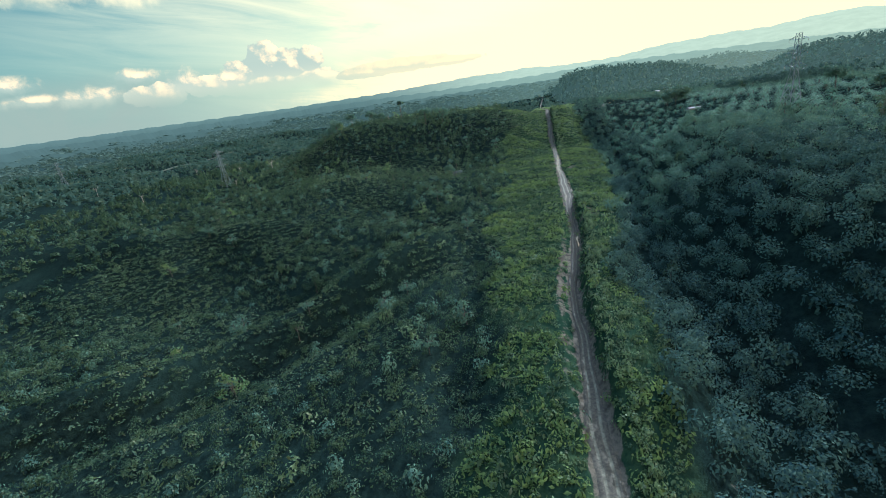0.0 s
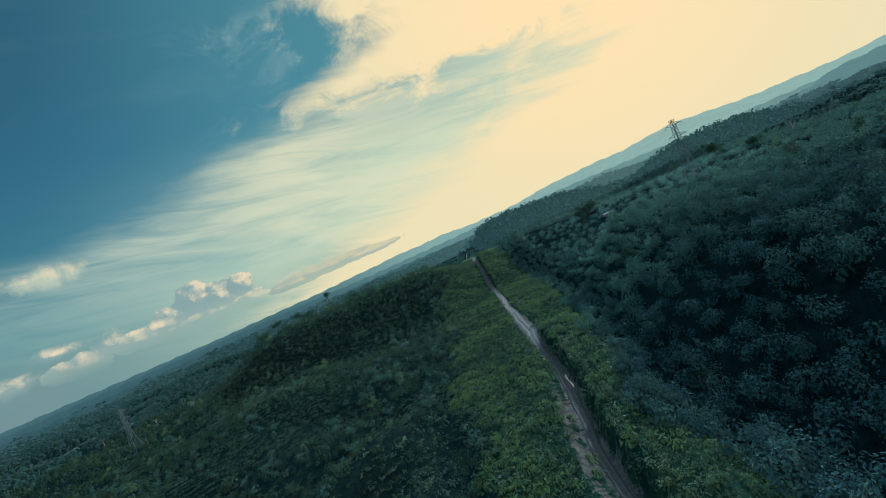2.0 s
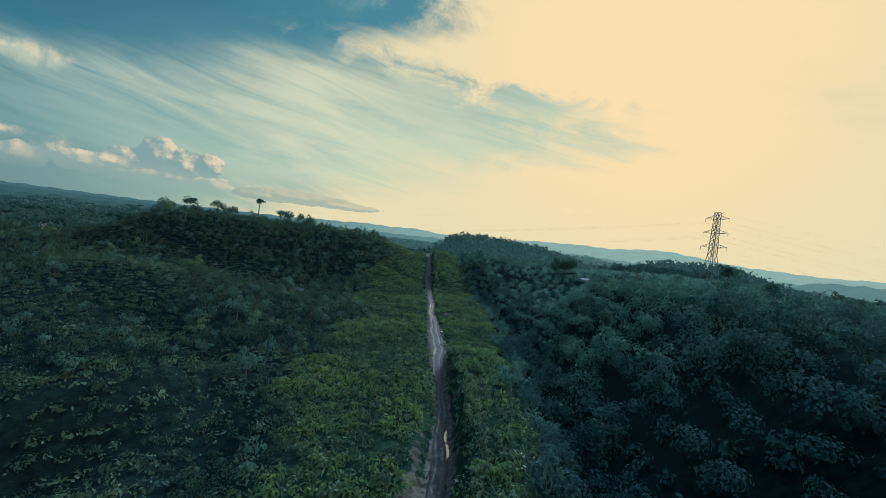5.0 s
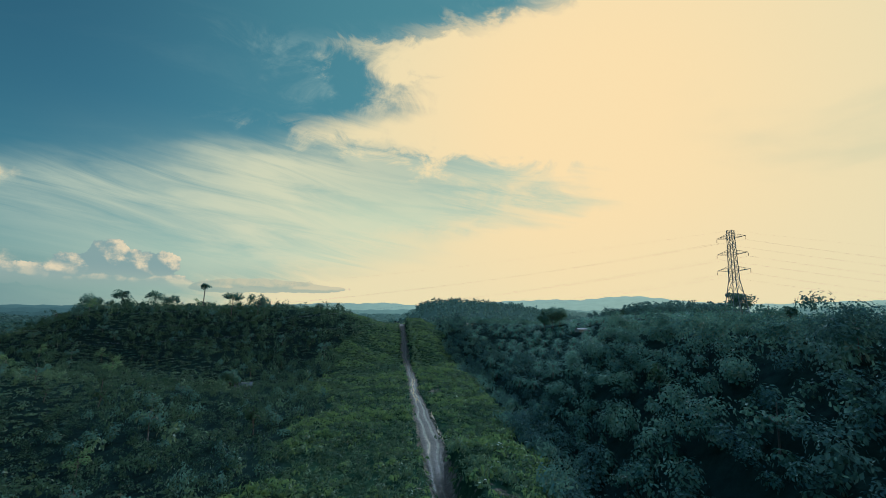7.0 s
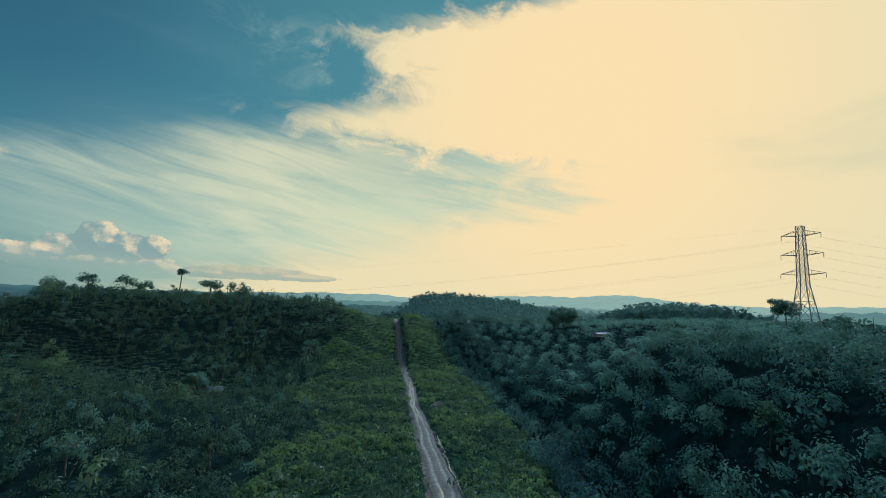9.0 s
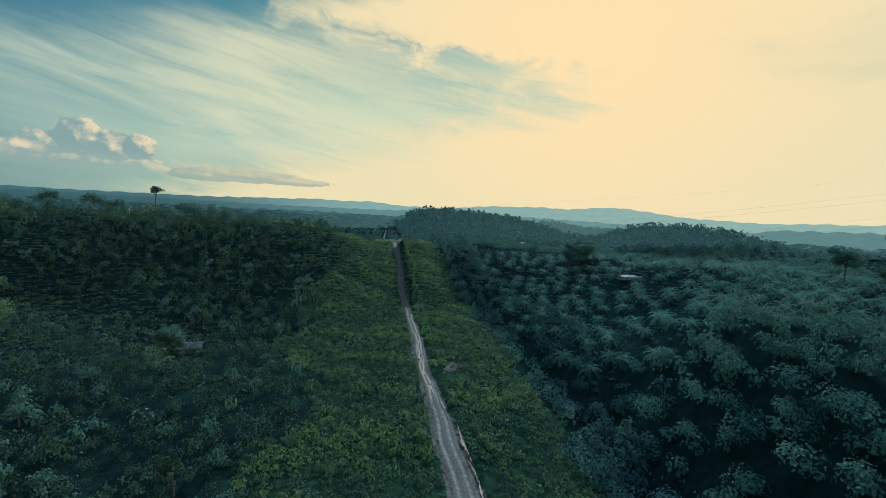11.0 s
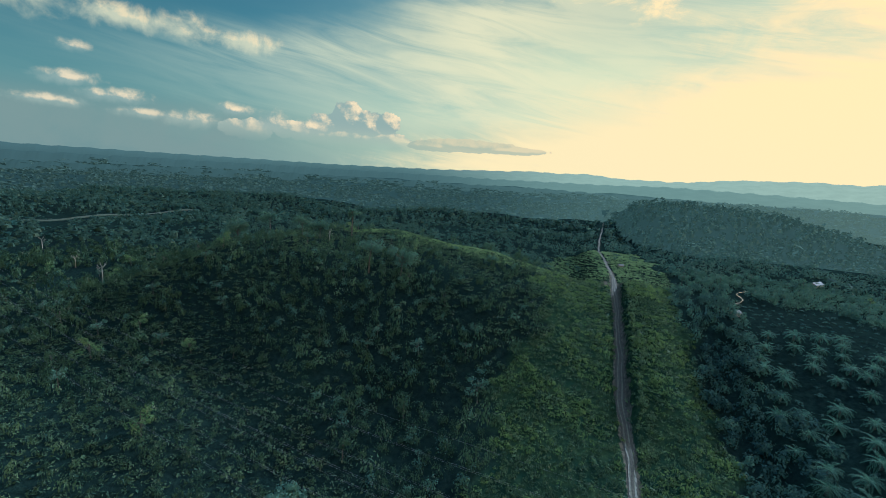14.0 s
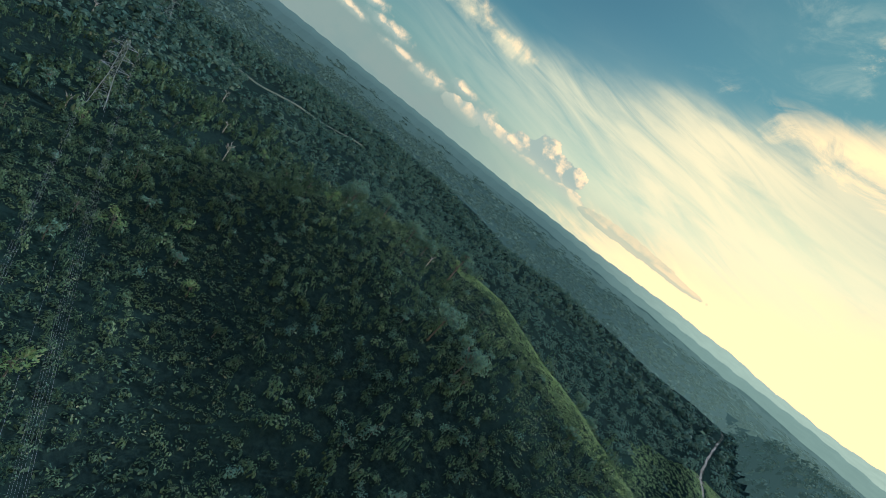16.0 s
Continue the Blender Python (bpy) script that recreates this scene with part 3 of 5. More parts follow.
def sheet_faces(nx, ny):
    i = (np.arange(ny - 1)[:, None] * nx + np.arange(nx - 1)[None]).ravel()
    return np.stack([i, i + 1, i + nx + 1, i + nx], 1)


def strip_left(y):
    """How far the mown strip reaches to the left of the track."""
    return np.interp(y, (0, 100, 250, 420, 560, 680), (28, 32, 42, 46, 40, 34)) - bend(y) + 3 * np.sin(y / 13.0) + 4 * np.sin(y / 29.0 + 1) + 1.5 * np.sin(y / 4.7)


def strip_right(y):
    return np.interp(y, (0, 120, 180, 320, 420, 540, 680), (8, 11, 22, 36, 34, 32, 40)) + bend(y) + 2.5 * np.sin(y / 11.0 + 1) + 1.5 * np.sin(y / 4.3)


def rag(x, y):
    """How far scrub reaches into the strip here."""
    return 6.5 * wave(x, y, 13.0, 41.0) + 4.0 * wave(x, y, 5.0, 43.0)


def in_strip(x, y):
    e = x - track_x(y)
    return (e > -strip_left(y) + rag(x, y)) & (e < strip_right(y) - 0.5 * rag(x, y)) & (y < 574 + 3 * np.sin(x / 5.0))


def build_ground():
    es = np.concatenate([-spread(12.5, 330, 4.6, 13, 4400)[::-1], np.arange(-11.7, 11.71, 0.9), spread(12.5, 330, 4.6, 13, 4400)])
    ys = spread(-30, 700, 4.6, -1500, 4600, 1.08)
    E, Y = np.meshgrid(es, ys)
    X = E + track_x(np.clip(Y, -300, 1500))
    Z = height(X, Y)
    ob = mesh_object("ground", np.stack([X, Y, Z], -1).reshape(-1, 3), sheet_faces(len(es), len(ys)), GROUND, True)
    layer = ob.data.attributes.new("bare", "FLOAT", "POINT")
    layer.data.foreach_set("value", bare(X, Y).astype(np.float32).ravel())
    # far off the forest floor glows with the same painted haze as the canopy
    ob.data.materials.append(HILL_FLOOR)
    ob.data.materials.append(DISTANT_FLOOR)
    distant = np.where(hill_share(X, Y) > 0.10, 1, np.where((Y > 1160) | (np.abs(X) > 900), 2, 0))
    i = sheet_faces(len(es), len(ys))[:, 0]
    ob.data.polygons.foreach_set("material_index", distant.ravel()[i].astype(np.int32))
    layer = ob.data.attributes.new("turf", "FLOAT", "POINT")
    layer.data.foreach_set("value", in_strip(X, Y).astype(np.float32).ravel())
    return tagged(ob, "green undergrowth on rolling earth, darkened for shade between plants, with bare soil cuts", "ground", kind="structure")


build_ground()


def build_track():
    """Clay track with two ruts and a raised crown, curb-less, fading at its edges."""
    ys = np.arange(-20, 1020, 1.1)
    cs = np.array([-2.7, -2.3, -1.9, -1.6, -1.3, -0.9, -0.5, 0, 0.5, 0.9, 1.3, 1.6, 1.9, 2.3, 2.7])
    C, Y = np.meshgrid(cs, ys)
    wide = track_width(Y)
    wobble = 0.35 * np.sin(Y / 9.0) + 0.2 * np.sin(Y / 3.7)
    X = track_x(Y) + C * wide + wobble
    rut = np.exp(-((np.abs(C) - 1.1) / 0.36) ** 2)
    Z = track_z(Y) - 0.30 - 0.16 * rut + 0.05 * np.sin(Y * 0.83 + 2.1 * np.sin(Y * 0.31) + C * 1.3) + 0.05 * np.sin(Y * 1.9 + C * 3) + 0.04 * np.sin(Y * 0.7 - C) - 0.30 * soft(np.abs(C), 2.0, 2.7)
    ob = mesh_object("dirt_track", np.stack([X, Y, Z], -1).reshape(-1, 3), sheet_faces(len(cs), len(ys)), TRACK, True)
    layer = ob.data.attributes.new("rut", "FLOAT", "POINT")
    layer.data.foreach_set("value", rut.astype(np.float32).ravel())
    # painted shade for the cuts over y, and plain dulling beyond the crest
    layer = ob.data.attributes.new("track_shade", "FLOAT", "POINT")
    layer.data.foreach_set("value", np.interp(Y, (0, 55, 95, 215, 240, 330, 400, 560, 590, 640, 1000), (0.25, 0.35, 0.95, 0.9, 0.1, 0.1, 0.65, 0.7, 0.5, 0.6, 0.7)).astype(np.float32).ravel())
    return tagged(ob, "pale clay dirt track with wet wheel ruts between grass banks", "dirt track", kind="structure")


build_track()


def by_brook(x, y):
    """Distance from the little brook at the plantation's far edge."""
    t = np.clip(((x - 141) * 27 + (y - 549) * 51) / (27 ** 2 + 51 ** 2), 0, 1)
    return np.hypot(x - 141 - 27 * t - 3 * np.sin(t * 9), y - 549 - 51 * t)


def build_brook():
    """Shallow water winding between low banks."""
    t = np.linspace(0, 1, 70)
    x, y = 141 + 27 * t + 3 * np.sin(t * 9), 549 + 51 * t
    half = 0.34 + 0.26 * np.sin(t * 31) * np.sin(t * 11 + 1)
    z = height(x, y) + 0.35
    V = np.stack([np.stack([x + o * half, y - 0.4 * o * half, z], -1) for o in (-1, 0, 1)], 1).reshape(-1, 3)
    ob = mesh_object("brook", V, sheet_faces(3, 70), WATER, True)
    return tagged(ob, "narrow glinting brook beside the plantation", "brook", kind="structure")


def build_pond():
    """A dark pond in a clearing far across the forest."""
    a = np.linspace(0, 2 * math.pi, 48, endpoint=False)
    r = 1 + 0.12 * np.sin(3 * a + 1) + 0.07 * np.sin(5 * a)
    rings = [np.stack([-1000 + 44 * k * r * np.cos(a), 716 + 22 * k * r * np.sin(a), np.full(48, 6.6)], -1) for k in (1.0, 0.5, 0.02)]
    V = np.concatenate(rings)
    i = np.arange(48)
    F = np.concatenate([np.stack([i + o, (i + 1) % 48 + o, (i + 1) % 48 + o + 48, i + o + 48], 1) for o in (0, 48)])
    ob = mesh_object("pond", V, F, POND, True)
    return tagged(ob, "dark still pond in a forest clearing", "pond", kind="structure")


build_brook()
build_pond()


def build_far_road():
    """A pale farm road crossing the forest far to the left."""
    t = np.linspace(0, 1, 60)
    x, y = -648 + 96 * t + 6 * np.sin(t * 7), 640 + 240 * t
    side = np.array([0.93, -0.37])
    V = np.stack([np.stack([x + side[0] * o, y + side[1] * o, height(x, y) + z], -1) for o, z in ((-4.0, 0.2), (-2.6, 1.8), (2.6, 1.8), (4.0, 0.2))], 1).reshape(-1, 3)
    ob = mesh_object("far_road", V, sheet_faces(4, 60), GRASSY_SOIL, True)
    return tagged(ob, "pale earth road crossing the distant forest", "dirt road", kind="structure")


build_far_road()


def puddle(y0, y1, off, width, level=-0.335):
    """Standing water, winding along the track, with a broken shore."""
    ys = np.arange(y0, y1, 0.5)
    t = (ys - y0) / (y1 - y0)
    half = width * np.minimum(1, 3 * np.sqrt(np.maximum(0.004, t * (1 - t)))) * (0.62 + 0.30 * np.sin(ys * 1.3) * np.sin(ys * 0.37 + 1) + 0.22 * np.sin(ys * 3.1 + off))
    wobble = 0.35 * np.sin(ys / 9.0) + 0.2 * np.sin(ys / 3.7) + 0.18 * np.sin(ys / 1.9 + off * 3)
    mid = track_x(ys) + off + wobble
    z = track_z(ys) + level
    V = np.stack([np.stack([mid + s * half, ys, z], -1) for s in (-1, 0, 1)], 1).reshape(-1, 3)
    ob = mesh_object("puddle", V, sheet_faces(3, len(ys)), WATER, True)
    return tagged(ob, "long muddy puddle standing in a wheel rut", "puddle", "puddles on the track")


# winding runnels down to the mud, a long pool beside the wide stretch, ruts filled here and there
for y0, y1, off, width, level in (
        (296, 338, -0.75, 0.30, -0.24), (300, 332, 0.15, 0.34, -0.24), (331, 366, -0.35, 0.34, -0.24), (340, 362, 0.55, 0.26, -0.24),
        (362, 398, 0.85, 0.36, -0.26), (384, 410, -1.0, 0.22, -0.28), (262, 293, 4.15, 0.62, -0.30), (236, 264, 3.5, 0.30, -0.36),
        (312, 326, 5.4, 0.22, -0.12), (291, 296, 1.6, 0.35, -0.24), (228, 246, -1.2, 0.30, -0.36), (146, 160, 1.4, 0.4, -0.335), (24, 40, 4.4, 0.9, -0.30)):
    puddle(y0, y1, off, width, level)


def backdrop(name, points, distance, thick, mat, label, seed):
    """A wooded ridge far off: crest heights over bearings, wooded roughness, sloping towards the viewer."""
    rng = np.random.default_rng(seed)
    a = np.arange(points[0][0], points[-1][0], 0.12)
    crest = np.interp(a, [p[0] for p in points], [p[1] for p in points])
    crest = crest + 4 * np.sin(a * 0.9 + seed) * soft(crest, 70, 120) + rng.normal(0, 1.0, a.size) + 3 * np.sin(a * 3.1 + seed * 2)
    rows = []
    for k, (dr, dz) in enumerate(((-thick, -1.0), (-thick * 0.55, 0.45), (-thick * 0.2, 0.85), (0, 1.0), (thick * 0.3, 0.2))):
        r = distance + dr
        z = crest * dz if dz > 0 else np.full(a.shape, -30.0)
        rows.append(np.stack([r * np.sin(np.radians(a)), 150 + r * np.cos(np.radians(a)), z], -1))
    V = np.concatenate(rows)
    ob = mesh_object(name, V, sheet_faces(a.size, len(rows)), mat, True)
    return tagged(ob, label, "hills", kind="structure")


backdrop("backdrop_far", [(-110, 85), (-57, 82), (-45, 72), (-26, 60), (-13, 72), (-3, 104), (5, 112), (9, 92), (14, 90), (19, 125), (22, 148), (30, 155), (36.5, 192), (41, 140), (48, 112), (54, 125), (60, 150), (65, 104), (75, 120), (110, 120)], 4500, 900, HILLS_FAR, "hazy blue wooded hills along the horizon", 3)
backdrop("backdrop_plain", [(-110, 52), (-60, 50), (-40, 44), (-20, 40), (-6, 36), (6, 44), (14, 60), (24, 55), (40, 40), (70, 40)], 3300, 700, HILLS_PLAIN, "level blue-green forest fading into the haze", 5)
backdrop("backdrop_near", [(-110, 28), (-70, 30), (-50, 24), (-30, 27), (-12, 20), (0, 24), (10, 20), (30, 22), (60, 20)], 2350, 500, HILLS_LOW, "level forest far across the plain, tinted with teal haze", 6)
backdrop("backdrop_middle", [(44, -60), (48, 20), (51, 62), (58, 74), (64, 66), (75, 70), (100, 66)], 2500, 600, HILLS_MID, "wooded hills behind the plantation, tinted with teal haze", 8)

# ---- plants: cover that nobody could count ----
RNG = np.random.default_rng(11)


def unit(v):
    return v / np.maximum(np.linalg.norm(v, axis=-1, keepdims=True), 1e-6)


def blades(centres, normals, length, width, rng):
    """Leaf clusters: pointed four-cornered blades round the given normals."""
    n = len(centres)
    side = unit(np.cross(normals, rng.normal(size=(n, 3))))
    along = np.cross(normals, side)
    a, b = (length * rng.uniform(0.6, 1.3, (n, 1))), (width * rng.uniform(0.6, 1.3, (n, 1)))
    droop = normals * a * 0.18
    V = np.stack([centres - along * a - droop, centres + side * b, centres + along * a - droop, centres - side * b], 1).reshape(-1, 3)
    return V, np.arange(4 * n).reshape(n, 4)


def shrub_form(rng, leaves, lobes, leaf, tall=0.8, heart=True):
    """A bush one metre in radius: a few lobes, leaf clusters over their outsides, a dense heart."""
    ang = rng.uniform(0, 2 * math.pi, lobes)
    rad = rng.uniform(0.1, 0.60, lobes)
    size = rng.uniform(0.36, 0.60, lobes)
    mid = np.stack([rad * np.cos(ang), rad * np.sin(ang), rng.uniform(0.25, 0.8, lobes) * tall], -1)
    which = rng.integers(0, lobes, leaves)
    d = rng.normal(size=(leaves, 3))
    d[:, 2] = np.abs(d[:, 2]) * 1.1 - 0.2
    d = unit(d)
    c = mid[which] + d * size[which, None] * rng.uniform(0.8, 1.1, (leaves, 1))
    c[:, 2] = np.maximum(c[:, 2], 0.05)
    V, F = blades(c, unit(d + rng.normal(0, 0.2, (leaves, 3)) + (0, 0, 0.2)), leaf, leaf * 0.6, rng)
    if not heart:
        return V, F
    q = np.arange(4) * math.pi / 2 + rng.uniform(0, 1.5)
    low = np.stack([0.62 * np.cos(q), 0.62 * np.sin(q), np.full(4, -0.25)], -1)
    high = np.stack([0.35 * np.cos(q + 0.4), 0.35 * np.sin(q + 0.4), np.full(4, 0.45 * tall)], -1)
    n = len(V)
    core = [[n + k, n + (k + 1) % 4, n + 4 + (k + 1) % 4, n + 4 + k] for k in range(4)] + [[n + 4, n + 5, n + 6, n + 7]]
    return np.concatenate([V, low, high]), np.concatenate([F, np.array(core)])


def tuft_form(rng, leaves, leaf):
    """A clump of tall grass and fern: blades standing and leaning outwards."""
    ang = rng.uniform(0, 2 * math.pi, leaves)
    r = np.sqrt(rng.uniform(0, 1, leaves))
    lean = 0.25 + 0.75 * r
    d = unit(np.stack([np.cos(ang) * lean, np.sin(ang) * lean, np.ones(leaves)], -1))
    c = np.stack([r * np.cos(ang), r * np.sin(ang), 0.35 + 0.35 * rng.uniform(size=leaves) * (1.2 - r)], -1)
    nrm = unit(np.stack([np.cos(ang), np.sin(ang), 0.9 - 0.3 * r], -1) + rng.normal(0, 0.4, (leaves, 3)))
    return blades(c, nrm, leaf, leaf * 0.5, rng)


def scatter(name, forms, pos, size, tall, mat, label, category):
    """All plants of one cover as one object."""
    rng = np.random.default_rng(len(pos))
    pick = rng.integers(0, len(forms), len(pos))
    turn = rng.uniform(0, 2 * math.pi, len(pos))
    allv, allf, tones, count = [], [], [], 0
    clump = soft(wave(pos[:, 0], pos[:, 1], 11.0, 31.0) + 0.6 * wave(pos[:, 0], pos[:, 1], 4.6, 13.0), -0.7, 0.9)
    tone = 0.5 * rng.uniform(0, 1, len(pos)) ** 1.4 + 0.5 * clump ** 1.3
    for k, (V, F) in enumerate(forms):
        i = np.where(pick == k)[0]
        if not len(i):
            continue
        c, s = np.cos(turn[i])[:, None], np.sin(turn[i])[:, None]
        X = (V[None, :, 0] * c - V[None, :, 1] * s) * size[i][:, None] + pos[i][:, 0:1]
        Y = (V[None, :, 0] * s + V[None, :, 1] * c) * size[i][:, None] + pos[i][:, 1:2]
        Z = V[None, :, 2] * tall[i][:, None] + pos[i][:, 2:3]
        allv.append(np.stack([X, Y, Z], -1).reshape(-1, 3))
        allf.append((F[None] + (np.arange(len(i)) * len(V))[:, None, None]).reshape(-1, 4) + count)
        tones.append(np.repeat(tone[i], len(V)))
        count += len(i) * len(V)
    ob = mesh_object(name, np.concatenate(allv), np.concatenate(allf), mat)
    layer = ob.data.attributes.new("tone", "FLOAT", "POINT")
    layer.data.foreach_set("value", np.concatenate(tones).astype(np.float32))
    return tagged(ob, label, category, kind="stuff")


def field(x0, x1, y0, y1, step):
    """Jittered places over a stretch of the plan."""
    nx, ny = int((x1 - x0) / step), int((y1 - y0) / step)
    X, Y = np.meshgrid(x0 + (np.arange(nx) + 0.5) * step, y0 + (np.arange(ny) + 0.5) * step)
    X, Y = X.ravel() + RNG.uniform(-0.5, 0.5, nx * ny) * step, Y.ravel() + RNG.uniform(-0.5, 0.5, nx * ny) * step
    return X, Y


def thick(x, y):
    """Uneven thickness of growth, 0 to 1."""
    return 0.5 + 0.5 * np.clip(0.75 * wave(x, y, 9.0, 7.0) + 0.6 * wave(x, y, 27.0, 9.0), -1, 1)


def in_palms(x, y):
    e = x - track_x(y)
    return (x < 300) & ((x < 222) | (y < 400)) & (e > 46 + 0.1 * np.maximum(0, y - 330)) & (e < 235 - 0.3 * np.maximum(0, 400 - y)) & (y > 288 - 0.42 * (e - 46)) & (y < 545 + 16 * np.sin(x / 19.0) + 9 * np.sin(x / 7.0))


SHRUBS = [shrub_form(RNG, 30, 5, 0.22, 0.8, False) for _ in range(8)]
BUSHES = [shrub_form(RNG, 46, 8, 0.162, 1.05, False) for _ in range(8)]
FINE_BUSHES = [shrub_form(RNG, 92, 10, 0.104, 1.05, False) for _ in range(8)]
BIG_SHRUBS = [shrub_form(RNG, 92, 9, 0.138, 1.15, False) for _ in range(6)]
CROWNS = [shrub_form(RNG, 250, 14, 0.085, 1.2, False) for _ in range(6)]
MOUNDS = [shrub_form(RNG, 22, 5, 0.235, 0.9, False) for _ in range(8)]
FINE_TUFTS = [tuft_form(RNG, 16, 0.29) for _ in range(8)]
SPRIGS = [shrub_form(RNG, 36, 6, 0.16, 0.9, False) for _ in range(6)]
CANOPY = [shrub_form(RNG, 56, 8, 0.165, 1.05, False) for _ in range(6)]


FAR_CANOPY = [shrub_form(RNG, 11, 6, 0.33, 1.0) for _ in range(8)]


def ground_points(x, y, sink=0.0):
    return np.stack([x, y, height(x, y) - sink], -1)


def plant_strip():
    """Grass in hummocks, fern and low bushes in drifts that lie across the strip."""
    x, y = field(-40, 150, 12, 690, 2.4)
    e = x - track_x(y)
    drift = 0.6 * wave(x * 0.45, y, 5.2, 3.0) + 0.55 * wave(x, y, 14.0, 8.0) + 0.35 * wave(x, y, 2.7, 5.0)
    keep = in_strip(x, y) & (bare(x, y) < 0.42 + 0.5 * RNG.uniform(-1, 1, x.size)) & (np.abs(e) > 2.7 * track_width(y) + 1.3 * (e > 0) * (y > 258) * (y < 300) + RNG.uniform(-0.7, 0.9, x.size))
    x, y, drift = x[keep], y[keep], drift[keep]
    s = RNG.uniform(1.0, 2.1, x.size) * (0.8 + 0.45 * soft(drift, -0.8, 0.9))
    lush = drift + RNG.normal(0, 0.45, x.size) > 0.0
    p, tall = ground_points(x, y), s * RNG.uniform(0.7, 1.5, x.size)
    scatter("grass_cover", FINE_TUFTS, p[lush], s[lush], tall[lush], GRASS, "lush yellow-green grass and fern along the track", "grass")
    scatter("fern_cover", FINE_TUFTS, p[~lush], s[~lush], tall[~lush], WILD, "darker green fern in the hollows of the strip", "fern")
    # fern mounds of all sizes
    x, y = field(-40, 150, 12, 690, 2.35)
    e = x - track_x(y)
    drift = 0.6 * wave(x * 0.45, y, 5.2, 3.0) + 0.55 * wave(x, y, 14.0, 8.0) + 0.35 * wave(x, y, 2.7, 5.0)
    keep = in_strip(x, y) & (bare(x, y) < 0.3) & (np.abs(e) > 2.7 * track_width(y) + 1.0 + RNG.uniform(0, 1.2, x.size)) & (RNG.uniform(size=x.size) < 0.88)
    x, y, drift = x[keep], y[keep], drift[keep]
    s = 1.05 * np.exp(RNG.normal(0, 0.30, x.size)) * (0.75 + 0.55 * soft(drift, -0.8, 0.9))
    tall = s * RNG.uniform(0.6, 1.3, x.size)
    p, pick = ground_points(x, y, 0.1), drift + RNG.normal(0, 0.4, x.size)
    for name, which, mat, label in (("fern_mounds", pick > 0.25, GRASS, "sunny yellow-green fern mounds along the track"), ("leafy_mounds", (pick <= 0.25) & (pick > -0.3), YOUNG, "mid green leafy mounds along the track"), ("shady_mounds", pick <= -0.3, SHRUB, "dark green leafy mounds in the hollows")):
        scatter(name, MOUNDS, p[which], s[which], tall[which], mat, label, "undergrowth")
    x, y = field(-40, 150, 12, 690, 3.1)
    grove = 0.7 * wave(x, y, 8.0, 17.0) + 0.6 * wave(x, y, 21.0, 2.0) + 0.3 * wave(x, y, 3.5, 1.0)
    keep = in_strip(x, y) & (bare(x, y) < 0.3) & (np.abs(x - track_x(y)) > 6) & (RNG.uniform(size=x.size) < 0.08 + 0.72 * soft(grove, -0.2, 0.8))
    x, y, grove = x[keep], y[keep], grove[keep]
    s = RNG.uniform(0.6, 1.3, x.size) * (0.6 + 1.0 * soft(grove, -0.2, 1.0))
    dark = RNG.uniform(size=x.size) < 0.45 + 0.4 * soft(grove, 0.2, 0.9)
    p, tall = ground_points(x, y), s * RNG.uniform(0.7, 1.2, x.size)
    scatter("low_bushes", SPRIGS, p[~dark], s[~dark], tall[~dark], YOUNG, "low leafy bushes among the grass", "bushes")
    scatter("dark_bushes", SPRIGS, p[dark], s[dark], tall[dark], SHRUB, "dark green bushes in groups on the grass strip", "bushes")


